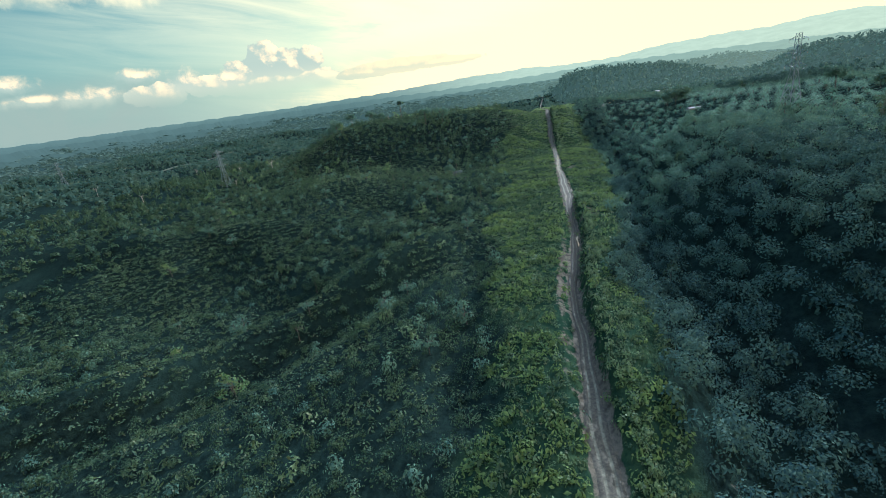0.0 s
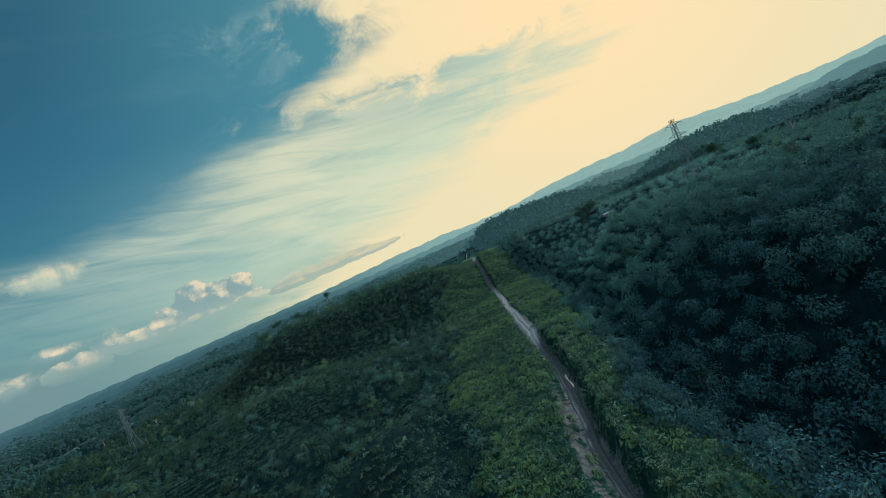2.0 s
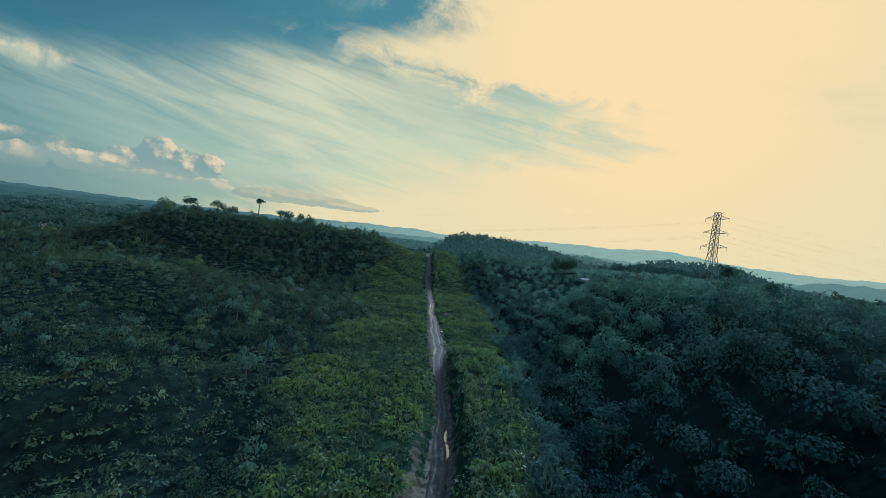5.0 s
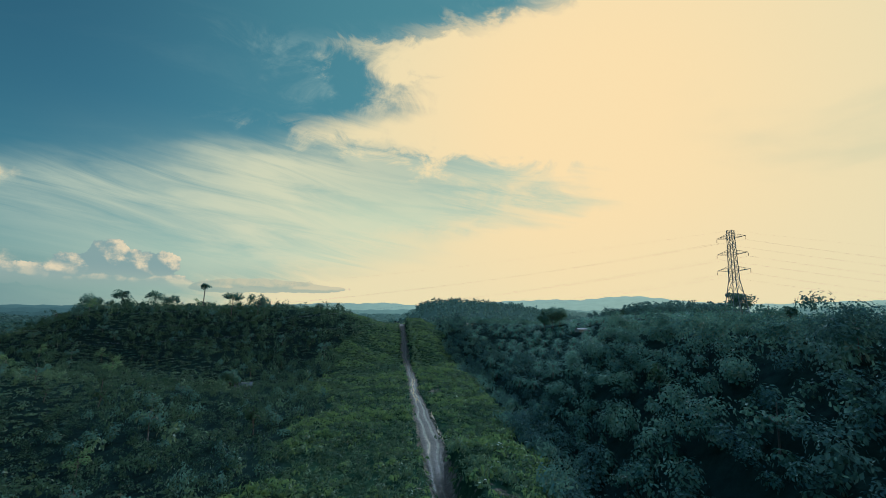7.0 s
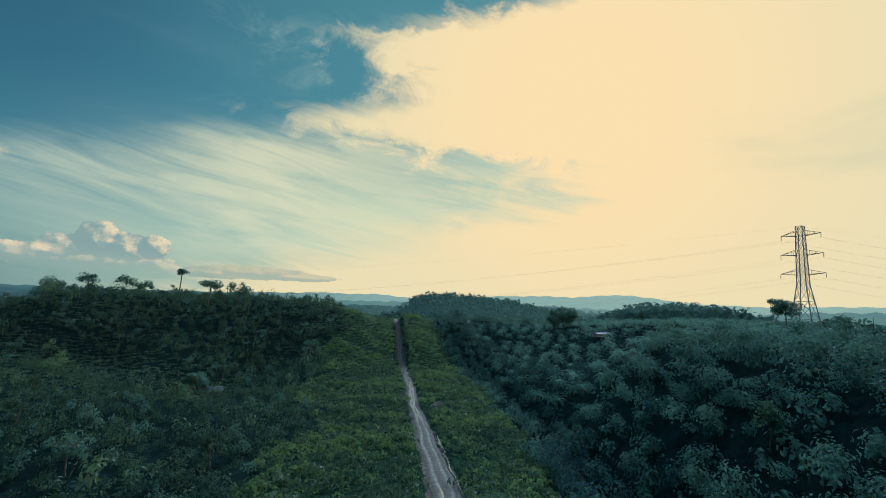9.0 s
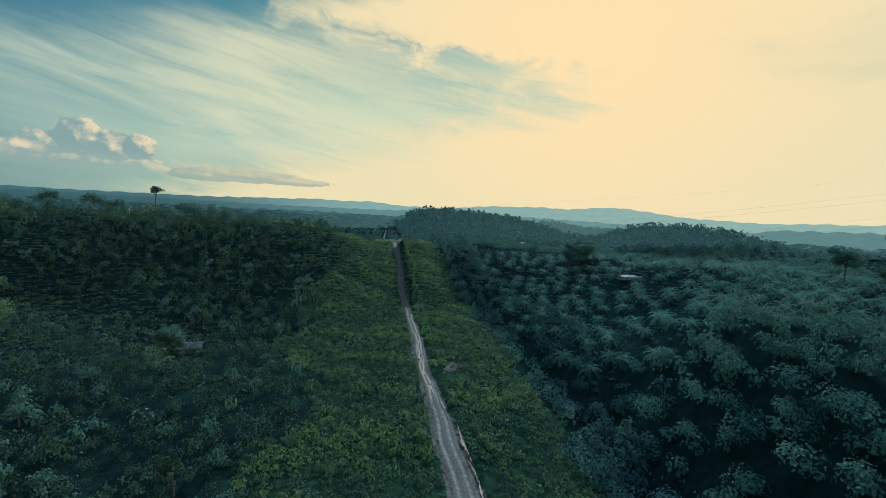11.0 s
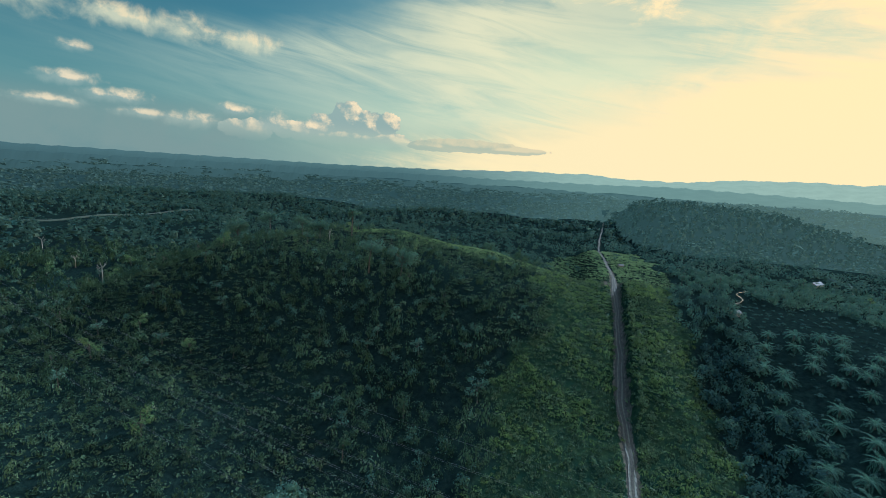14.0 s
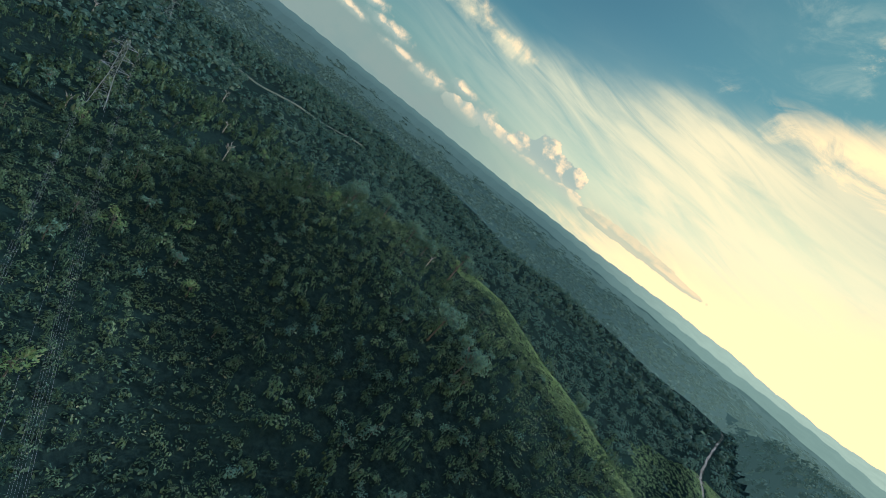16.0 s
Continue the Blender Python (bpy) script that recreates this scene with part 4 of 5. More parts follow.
def plant_left():
    allp, alls = [], []
    for x0, x1, step in ((-262, 60, 4.7), (-430, -262, 7.5)):
        x, y = field(x0, x1, 8, 612, step)
        e = x - track_x(y)
        keep = (e < -strip_left(y) + rag(x, y) + 1.0) & (thick(x, y) > 0.10 + 0.22 * RNG.uniform(size=x.size)) & (x > -200 - 1.1 * y)
        x, y = x[keep], y[keep]
        allp.append(ground_points(x, y, 0.2))
        alls.append(step * RNG.uniform(0.38, 0.66, x.size) * (0.75 + 0.5 * thick(x, y)))
    p, s = np.concatenate(allp), np.concatenate(alls)
    thin = (p[:, 1] > 230) & (RNG.uniform(size=len(s)) < 0.16)
    p, s = p[~thin], s[~thin]
    rim = 546 + 0.6 * np.clip(2 - p[:, 0], 0, 95)
    crest = (p[:, 1] > rim - 16 + 6 * np.sin(p[:, 0] / 9)) & (p[:, 1] < rim + 12) & (p[:, 0] > -120) & (RNG.uniform(size=len(s)) < 0.88)
    p, s = p[~crest], s[~crest]
    open_land = wave(p[:, 0], p[:, 1], 38.0, 12.0) + 0.5 * wave(p[:, 0], p[:, 1], 13.0, 4.0)
    s = s * (1 - 0.38 * soft(open_land, 0.1, 0.7)) * np.exp(RNG.normal(0, 0.16, len(s)))
    young = RNG.uniform(size=len(s)) < 0.05 + 0.55 * soft(open_land, 0.2, 0.9)
    off = p[:, 0] < -262
    close = (p[:, 0] > -115) & (p[:, 1] < 400)
    for name, pick, mat, forms, label in (("shrub_cover", ~young & ~off & ~close, SHRUB, BUSHES, "dense dark green scrub over the slope"), ("fine_scrub", ~young & ~off & close, SHRUB, FINE_BUSHES, "dark small-leaved scrub in the valley"), ("young_scrub", young & ~off, YOUNG, BUSHES, "fresh light green bushes mixed into the scrub"), ("outer_scrub", off, SHRUB, SHRUBS, "dense dark green scrub on the farther slope")):
        q, r = p[pick], s[pick]
        rise = 1 + 0.75 * soft(q[:, 1], 260, 340) * RNG.uniform(0, 1.3, len(r))
        scatter(name, forms, q, r, r * RNG.uniform(0.7, 1.45, len(r)) * rise, mat, label, "scrub")
    x, y = field(-262, 60, 8, 612, 3.9)
    e = x - track_x(y)
    keep = (e < -strip_left(y) + rag(x, y) + 1.0) & ((thick(x, y) < 0.42) | (wave(x, y, 38.0, 12.0) + 0.5 * wave(x, y, 13.0, 4.0) > 0.35) & ((y < 526 + 0.6 * np.clip(2 - x, 0, 95)) | (x < -120))) & (x > -200 - 1.1 * y)
    x, y = x[keep], y[keep]
    s = RNG.uniform(1.5, 2.6, x.size)
    scatter("rough_grass", FINE_TUFTS, ground_points(x, y), s, s * 0.7, WILD, "rough green grass and fern between the bushes", "grass")
    x, y = field(-125, 60, 526, 625, 2.0)
    rim = 546 + 0.6 * np.clip(2 - x, 0, 95)
    keep = (x - track_x(y) < -strip_left(y)) & (y > rim - 18 + 5 * np.sin(x / 9)) & (y < rim + 14)
    x, y = x[keep], y[keep]
    s = RNG.uniform(1.1, 2.2, x.size)
    # the lighter meadow colour stands in for sunlight on the crest's rim
    scatter("crest_grass", FINE_TUFTS, ground_points(x, y), s, s * 0.6, MEADOW, "yellow-green grass along the knoll's crest, paler for the sunlit rim", "grass")
    x, y = field(-430, 60, 8, 612, 9.5)
    e = x - track_x(y)
    rim = 546 + 0.6 * np.clip(2 - x, 0, 95)
    keep = (e < -strip_left(y) - 3) & ((y < rim - 16) | (y > rim + 14) | (x < -120)) & (x > -200 - 1.1 * y) & (RNG.uniform(size=x.size) < (1.3 * thick(x, y) - 0.2) * (1 - soft(wave(x, y, 38.0, 12.0) + 0.5 * wave(x, y, 13.0, 4.0), -0.1, 0.5)))
    x, y = x[keep], y[keep]
    s = RNG.uniform(1.8, 3.2, x.size)
    scatter("tall_scrub", BIG_SHRUBS, ground_points(x, y, 0.2), s, s * RNG.uniform(0.9, 1.6, x.size), TREE, "taller bushes standing out of the scrub", "scrub")


def plant_right():
    x, y = field(30, 340, 8, 640, 6.2)
    e = x - track_x(y)
    keep = ((x > 122) | (y < 575)) & (e > strip_right(y) - 1.5 - 0.5 * rag(x, y)) & ~in_palms(x, y) & (by_brook(x, y) > 4) & (x < 190 + 0.8 * y)
    x, y = x[keep], y[keep]
    s = RNG.uniform(2.2, 3.6, x.size)
    # near the valley foot the thicket gets leaves with painted shade
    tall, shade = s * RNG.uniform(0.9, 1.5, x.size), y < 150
    scatter("woodland_scrub", CANOPY, ground_points(x[~shade], y[~shade], 0.2), s[~shade], tall[~shade], TREE, "dark glossy leaved thicket on the slope", "scrub")
    scatter("valley_thicket", CANOPY, ground_points(x[shade], y[shade], 0.2), s[shade], tall[shade], DEEP_SHADE, "thicket at the foot of the slope, leaves darkened as if shaded", "scrub")
    x, y = field(30, 340, 8, 640, 6.6)
    e = x - track_x(y)
    wall = (y < 300) & (e < 115)
    sunk = np.abs(e - strip_right(y) - 10) < 7.5
    row = (e > strip_right(y) + 15) & (e < strip_right(y) + 26) & (y >= 290) & (y < 530) | (x > 226) & (y > 405) & (y < 470)
    keep = ((x > 122) | (y < 575)) & (e > strip_right(y) + 2) & (row | ~in_palms(x, y)) & (by_brook(x, y) > 5) & (x < 190 + 0.8 * y) & (RNG.uniform(size=x.size) < np.where(wall | row, 0.95, 0.5))
    x, y, wall, row, sunk = x[keep], y[keep], wall[keep], row[keep], sunk[keep]
    s = RNG.uniform(2.6, 4.3, x.size)
    lift = np.where(wall, RNG.uniform(2.0, 7.0, x.size), np.where(row, RNG.uniform(4.0, 9.0, x.size), RNG.uniform(0.0, 2.5, x.size)))
    shelf = (x > 125) & (y < 330)
    lift = np.where(shelf, RNG.uniform(0.0, 1.5, x.size), lift)
    lift = np.where(sunk & (y > 90), RNG.uniform(0.0, 1.0, x.size), lift)
    s = np.where(shelf, s * 0.75, s)
    p = ground_points(x, y)
    p[:, 2] += lift * 0.8 - 0.4
    # ravine, row and near valley crowns take the leaves with painted shade
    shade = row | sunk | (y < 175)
    tall = s * RNG.uniform(0.9, 1.4, x.size)
    near = wall & ~shade
    scatter("woodland_canopy", BIG_SHRUBS, p[~shade & ~near], s[~shade & ~near], tall[~shade & ~near], TREE, "closed crowns of young rubber and forest trees", "woodland")
    scatter("slope_canopy", CROWNS, p[near], s[near] * 1.08, tall[near], TREE, "dense round crowns of trees on the steep slope", "woodland")
    scatter("shaded_woodland", CROWNS, p[shade & wall], s[shade & wall] * 1.15, tall[shade & wall] * 1.1, DEEP_SHADE, "treeline along the valley bottom, deep shade put into its leaves", "woodland")
    scatter("ravine_trees", BIG_SHRUBS, p[shade & ~wall], s[shade & ~wall] * 1.15, tall[shade & ~wall] * 1.2, DEEP_SHADE, "trees lining the ravine beside the palms, leaves coloured for shade", "woodland")
    # undergrowth between the palms, its dark gaps painted with the shaded leaf colour
    x, y = field(60, 300, 250, 560, 6.0)
    keep = in_palms(x, y)
    x, y = x[keep], y[keep]
    s = RNG.uniform(1.0, 2.4, x.size)
    scatter("plantation_undergrowth", SHRUBS, ground_points(x, y, 0.2), s, s * RNG.uniform(0.4, 0.9, x.size), DEEP_SHADE, "creeping undergrowth between oil palms, leaves coloured for shade", "undergrowth")


def plant_far():
    """Forest beyond: rings of coarser growth, every ring outside the one before, with clearings and thick gullies."""
    rings = (((-340, 340, 8, 612), None), ((-900, 900, -120, 1160), 12.0), ((-1700, 1500, -120, 1800), 25.0), ((-2700, 2300, 200, 2500), 54.0))
    for (inner, _), (outer, step) in zip(rings, rings[1:]):
        x, y = field(*outer, step)
        lo = -430 if inner[0] == -340 else inner[0]
        inside = (x > lo) & (x < inner[1]) & (y > inner[2]) & (y < inner[3])
        behind = (np.abs(x) > 1.25 * (y + 260)) & (x > 0) | (-x > 1.9 * (y + 200))
        pond = hump(x, y, -1000, 718, 50, 32) > 0.37
        on_track = (np.abs(x - track_x(y)) < 2.5 + step * 0.25) & (y < 1700)
        road = (np.abs((x + 600) * 0.93 - (y - 760) * 0.37) < 11 + step * 0.3) & (y > 630) & (y < 890)
        meadow = (x - track_x(y) > -50) & (x - track_x(y) < 40) & (y > 572) & (y < 780)
        open_land = wave(x, y, 75.0, 21.0) + 0.6 * wave(x, y, 29.0, 17.0)
        keep = ~inside & ~behind & ~pond & ~on_track & ~road & ~in_strip(x, y) & ~(meadow & (RNG.uniform(size=x.size) < 0.93))
        keep &= RNG.uniform(size=x.size) > 0.7 * soft(open_land, 0.55, 0.95)
        x, y, open_land = x[keep], y[keep], open_land[keep]
        s = step * 0.50 * np.exp(RNG.normal(0, 0.30, x.size)) * (1 - 0.3 * soft(open_land, 0.2, 0.8))
        tall = np.minimum(s, 5 + 0.16 * s) * RNG.uniform(0.6, 1.6, x.size) * (1 - 0.35 * soft(open_land, 0.2, 0.8))
        near = step < 18
        p, hill = ground_points(x, y, 0.5), hill_share(x, y) > 0.10
        hill = hill if near else np.ones(x.size, bool)
        if near:
            tall = np.where(hill, tall * 1.25, tall)
            close = ~hill & (np.abs(x) < 380) & (y < 900) & (y > 560)
            rest = ~hill & ~close
            scatter("far_woods", FAR_CANOPY, p[rest], s[rest], tall[rest], FAR, "dark teal-green forest canopy behind the knoll", "forest")
            scatter("crest_woods", SPRIGS, p[close], s[close] * 1.05, tall[close], FAR, "teal-green forest just beyond the crest", "forest")
        # trees on the hills and beyond carry haze as glow in their material
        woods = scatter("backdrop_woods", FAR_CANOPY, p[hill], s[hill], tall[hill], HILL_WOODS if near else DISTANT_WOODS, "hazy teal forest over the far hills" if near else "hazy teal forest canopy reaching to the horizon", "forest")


def plant_meadow():
    x, y = field(-5, 150, 560, 790, 3.0)
    e = x - track_x(y)
    keep = (np.abs(e) > 2.0) & ~in_strip(x, y) & (bare(x, y) < 0.4) & (e > -50 + rag(x, y)) & (e < 40 + rag(x, y)) & (y > 574)
    x, y = x[keep], y[keep]
    s = RNG.uniform(1.2, 2.4, x.size)
    scatter("meadow_grass", FINE_TUFTS, ground_points(x, y), s, s * 0.5, MEADOW, "light green open meadow beyond the crest", "grass")


def plant_banks():
    """Bushes along the tops of the cut banks that keep the track in shade."""
    x, y = field(20, 95, 12, 572, 2.3)
    e = x - track_x(y)
    cut = (y < 236) | (y > 402)
    keep = cut & (bare(x, y) < 0.45) & (e > 4.2) & (e < 9.5 + 2 * np.sin(y / 9.0)) & (RNG.uniform(size=x.size) < 0.8)
    x, y = x[keep], y[keep]
    s = RNG.uniform(0.9, 1.9, x.size)
    scatter("bank_bushes", BUSHES, ground_points(x, y, 0.2), s, s * RNG.uniform(1.0, 1.7, x.size), YOUNG, "green bushes crowding the cut bank above the track", "bushes")


plant_strip()
plant_banks()
plant_meadow()
plant_left()
plant_right()
plant_far()

# ---- things ----
def part(name, bm, mat, parent, label=""):
    me = bpy.data.meshes.new(name)
    bm.to_mesh(me)
    bm.free()
    me.materials.append(mat)
    ob = new(name, me)
    ob.parent = parent
    if label:
        tagged(ob, label)
    return ob


def part_arrays(name, V, F, mat, parent, label="", tone=0.4):
    ob = mesh_object(name, V, F, mat)
    layer = ob.data.attributes.new("tone", "FLOAT", "POINT")
    layer.data.foreach_set("value", (np.zeros(len(V)) + tone).astype(np.float32))
    ob.parent = parent
    if label:
        tagged(ob, label)
    return ob


def tube(bm, points, radii, sides=6):
    """A tapering tube along points."""
    rings = []
    for i, (p, r) in enumerate(zip(points, radii)):
        p = Vector(p)
        d = (Vector(points[min(i + 1, len(points) - 1)]) - Vector(points[max(i - 1, 0)])).normalized()
        u = d.orthogonal().normalized()
        v = d.cross(u)
        rings.append([bm.verts.new(p + r * (math.cos(2 * math.pi * k / sides) * u + math.sin(2 * math.pi * k / sides) * v)) for k in range(sides)])
    for a, b in zip(rings, rings[1:]):
        for k in range(sides):
            bm.faces.new((a[k], a[(k + 1) % sides], b[(k + 1) % sides], b[k]))
    bm.faces.new(rings[0][::-1]), bm.faces.new(rings[-1])


def box(bm, size, m):
    bmesh.ops.create_cube(bm, size=1.0, matrix=m @ Matrix.Diagonal((*size, 1)))


def ground_z(x, y):
    return float(height(np.array([x]), np.array([y]))[0])


def empty(name, x, y, z, turn=0.0):
    ob = new(name)
    ob.matrix_world = pose(x, y, z, 0, 0, turn)
    return ob


# pylon: four tapered legs, a waist, a narrow cage with three pairs of arms
def make_pylon():
    top = empty("transmission_tower", 0, 0, 0)
    H, waist = 40.0, 19.0

    def half(z):
        return 3.9 + (1.4 - 3.9) * z / waist if z < waist else 1.4 + (1.0 - 1.4) * (z - waist) / (H - waist)

    def corner(k, z):
        sx, sy = ((1, 1), (-1, 1), (-1, -1), (1, -1))[k % 4]
        return Vector((sx * half(z), sy * half(z), z))

    for k in range(4):
        bm = bmesh.new()
        tube(bm, [corner(k, -6.0), corner(k, waist), corner(k, H)], [0.20, 0.17, 0.13], 4)
        part("leg", bm, STEEL, top)
    levels = [0.0, 7.0, 13.2, 19.0, 22.5, 26.0, 29.5, 33.0, 36.5, 40.0]
    for a, b in zip(levels, levels[1:]):
        for k in range(4):
            for p, q in ((corner(k, a), corner(k + 1, b)), (corner(k + 1, a), corner(k, b)), (corner(k, b), corner(k + 1, b))):
                bm = bmesh.new()
                tube(bm, [p, q], [0.075, 0.075], 4)
                part("brace", bm, STEEL, top)
    for z, reach in zip(ARM_FOOT, ARM_X):
        for s in (-1, 1):
            bm = bmesh.new()
            tip = Vector((s * reach, 0, z + 0.5))
            for sy in (-1, 1):
                tube(bm, [(s * half(z), sy * half(z), z), tip], [0.13, 0.10], 4)
                tube(bm, [(s * half(z + 2.0), sy * half(z + 2.0), z + 2.0), tip], [0.09, 0.07], 4)
                for f in (0.3, 0.6):
                    lo = Vector((s * half(z), sy * half(z), z)).lerp(tip, f)
                    hi = Vector((s * half(z + 2.0), sy * half(z + 2.0), z + 2.0)).lerp(tip, f)
                    tube(bm, [lo, hi], [0.05, 0.05], 4)
            arm = part("cross_arm", bm, STEEL, top)
            bm = bmesh.new()
            tube(bm, [tip, tip - Vector((0, 0, 0.2))], [0.04, 0.04], 5)
            for i in range(7):
                zc = tip.z - 0.3 - i * 0.2
                bmesh.ops.create_cone(bm, cap_ends=True, segments=8, radius1=0.16, radius2=0.07, depth=0.12, matrix=Matrix.Translation((tip.x, tip.y, zc)))
            tube(bm, [tip - Vector((0, 0, 0.2)), tip - Vector((0, 0, 1.75))], [0.03, 0.03], 5)
            part("insulator", bm, PORCELAIN, arm, "string of brown insulator discs")
    return tagged(top, "grey galvanised steel lattice transmission tower above scrub", "transmission tower", "pylons of the power line")


PYLONS = ((573.0, 123.0), (177.3, 261.5), (-293.0, 425.6), (-660.0, 586.0), (-1040.0, 742.0))
ARM_FOOT, ARM_X = (22.5, 29.5, 36.5), (6.8, 6.4, 6.0)
ARM_Z = (21.25, 28.25, 35.25)
first = make_pylon()
spots = []
for i, (x, y) in enumerate(PYLONS):
    a, b = PYLONS[max(i - 1, 0)], PYLONS[min(i + 1, len(PYLONS) - 1)]
    turn = math.degrees(math.atan2(b[1] - a[1], b[0] - a[0])) - 90 + (34 if i == 1 else 0)
    z = {1: 38.6, 2: 6.0}.get(i, ground_z(x, y))
    m = pose(x, y, z, 0, 0, turn)
    spots.append(m)
    if i:
        copy_thing(first, m)
first.matrix_world = spots[0]


def conductor(a, b, arm, sag):
    pts = []
    p, q = a @ Vector(arm), b @ Vector(arm if (a.to_3x3() @ Vector((arm[0], 0, 0))).dot(b.to_3x3() @ Vector((arm[0], 0, 0))) >= 0 else (-arm[0], arm[1], arm[2]))
    for i in range(41):
        t = i / 40
        v = p.lerp(q, t)
        v.z -= 4 * sag * t * (1 - t)
        pts.append(v)
    bm = bmesh.new()
    tube(bm, pts, [0.008] * len(pts), 4)
    me = bpy.data.meshes.new("power_line")
    bm.to_mesh(me)
    bm.free()
    me.materials.append(WIRE)
    tagged(new("power_line", me), "thin sagging aluminium conductor between lattice towers", "power line", "conductors")


for a, b in zip(spots, spots[1:]):
    gap = (b.translation - a.translation).length
    for z, reach in zip(ARM_Z, ARM_X):
        for s in (-1, 1):
            for twin in (-0.22, 0.22):
                conductor(a, b, (s * reach + twin, 0, z), 13.0 * (gap / 470) ** 2)
    conductor(a, b, (0, 0, 40.0), 9.0 * (gap / 470) ** 2)


# trees that stand out
def make_tree(rng, tall, crown_r, crown_from, leaves, mat, flat=0.7, leaf=0.5, lobes=9, name="tree"):
    """Tapered trunk, limbs to each lobe of the crown, leaf clusters round them."""
    top = empty(name, 0, 0, 0)
    lean = rng.normal(0, 0.03, 2) * tall
    bm = bmesh.new()
    fork = crown_from * tall
    pts = [(0, 0, -0.5), (lean[0] * 0.2, lean[1] * 0.2, fork * 0.5), (lean[0] * 0.6, lean[1] * 0.6, fork), (lean[0], lean[1], tall * 0.88)]
    r = 0.016 * tall + 0.04
    tube(bm, pts, [r * 1.35, r, r * 0.8, r * 0.25], 7)
    part("trunk", bm, BARK, top)
    mids = []
    for k in range(lobes):
        a = 2.4 * k + rng.uniform(-0.4, 0.4)
        rad = crown_r * rng.uniform(0.25, 0.8)
        zc = tall * (crown_from + (0.93 - crown_from) * rng.uniform(0.25, 1.0))
        c = np.array([lean[0] + rad * math.cos(a), lean[1] + rad * math.sin(a), zc])
        mids.append(c)
        start = Vector(pts[2]).lerp(Vector(pts[3]), rng.uniform(0, 0.6))
        bend = start.lerp(Vector(c), 0.55) + Vector((0, 0, 0.06 * tall))
        bm = bmesh.new()
        tube(bm, [start, bend, Vector(c)], [r * 0.45, r * 0.3, r * 0.1], 5)
        part("limb", bm, BARK, top)
    mids = np.array(mids)
    which = rng.integers(0, lobes, leaves)
    size = rng.uniform(0.30, 0.5, lobes) * crown_r
    d = unit(rng.normal(size=(leaves, 3)))
    c = mids[which] + d * (size[which, None] * rng.uniform(0.55, 1.1, (leaves, 1))) * (1, 1, flat)
    V, F = blades(c, unit(d + rng.normal(0, 0.5, (leaves, 3)) + (0, 0, 0.3)), leaf, leaf * 0.55, rng)
    part_arrays("crown", V, F, mat, top, "", np.repeat(rng.uniform(0.1, 0.8, lobes)[which], 4))
    return top


def bare_tree(rng, tall, name="dead_tree"):
    """A leafless tree: forked trunk with bare boughs."""
    top = empty(name, 0, 0, 0)
    bm = bmesh.new()
    r = 0.018 * tall + 0.04
    tube(bm, [(0, 0, -0.5), (0.1, 0, tall * 0.4), (0.25, 0.1, tall * 0.75)], [r * 1.3, r, r * 0.5], 6)
    part("trunk", bm, DEADWOOD, top)
    for k in range(7):
        a = k * 2.4 + rng.uniform(-0.3, 0.3)
        z0 = tall * rng.uniform(0.4, 0.74)
        l = tall * rng.uniform(0.18, 0.32)
        s = Vector((0.1, 0, z0))
        m1 = s + Vector((math.cos(a) * l * 0.5, math.sin(a) * l * 0.5, l * 0.35))
        m2 = s + Vector((math.cos(a) * l * 0.85, math.sin(a) * l * 0.85, l * 0.95))
        bm = bmesh.new()
        tube(bm, [s, m1, m2], [r * 0.5, r * 0.32, r * 0.08], 5)
        tube(bm, [m1, m1 + Vector((math.cos(a + 1) * l * 0.4, math.sin(a + 1) * l * 0.4, l * 0.35))], [r * 0.25, r * 0.06], 4)
        part("bough", bm, DEADWOOD, top)
    return top


def stand(tree, x, y, label, category="tree", group="", turn=0.0, sink=0.2, scale=1.0):
    tree.matrix_world = pose(x, y, ground_z(x, y) - sink, 0, 0, turn) @ Matrix.Scale(scale, 4)
    return tagged(tree, label, category, group)


T = np.random.default_rng(5)
RIDGE = (
    (-110.6, 547.3, 17.0, 3.2, 0.72, 150, "thin tall tree with a small crown on the ridge"),
    (-175.8, 546.8, 13.0, 5.5, 0.62, 260, "umbrella shaped tree standing above the ridge"),
    (-192.3, 531.9, 14.0, 6.0, 0.35, 420, "broad dark tree on the ridge"),
    (-205.0, 540.0, 12.0, 6.0, 0.35, 380, "broad dark tree on the ridge"),
    (-150.0, 548.0, 10.0, 5.0, 0.35, 240, "low round tree on the ridge"),
    (-138.0, 552.0, 9.0, 4.0, 0.4, 200, "low round tree on the ridge"),
    (-72.2, 487.4, 12.5, 5.0, 0.62, 260, "flat crowned tree leaning over the ridge"),
    (-52.4, 484.9, 12.0, 5.5, 0.3, 330, "round open tree on the ridge"),
    (-14.2, 578.5, 9.5, 3.4, 0.4, 230, "small tree on the ridge"),
    (-4.0, 580.0, 8.5, 3.0, 0.4, 200, "small tree on the ridge"),
    (239.5, 318.4, 14.0, 6.0, 0.45, 420, "spreading tree beside the lattice tower"),
    (259.7, 307.1, 9.0, 4.5, 0.3, 300, "dense dark tree on the shelf"),
    (172.0, 436.0, 13.0, 7.0, 0.15, 520, "dense dark tree among oil palms"),
    (181.0, 440.0, 14.5, 8.0, 0.15, 620, "tallest dense dark tree among oil palms"),
    (190.0, 445.0, 12.0, 7.0, 0.15, 500, "dense dark tree among oil palms"),
    (-38.0, 349.0, 8.0, 4.5, 0.2, 360, "leafy tree beside the hut"),
)
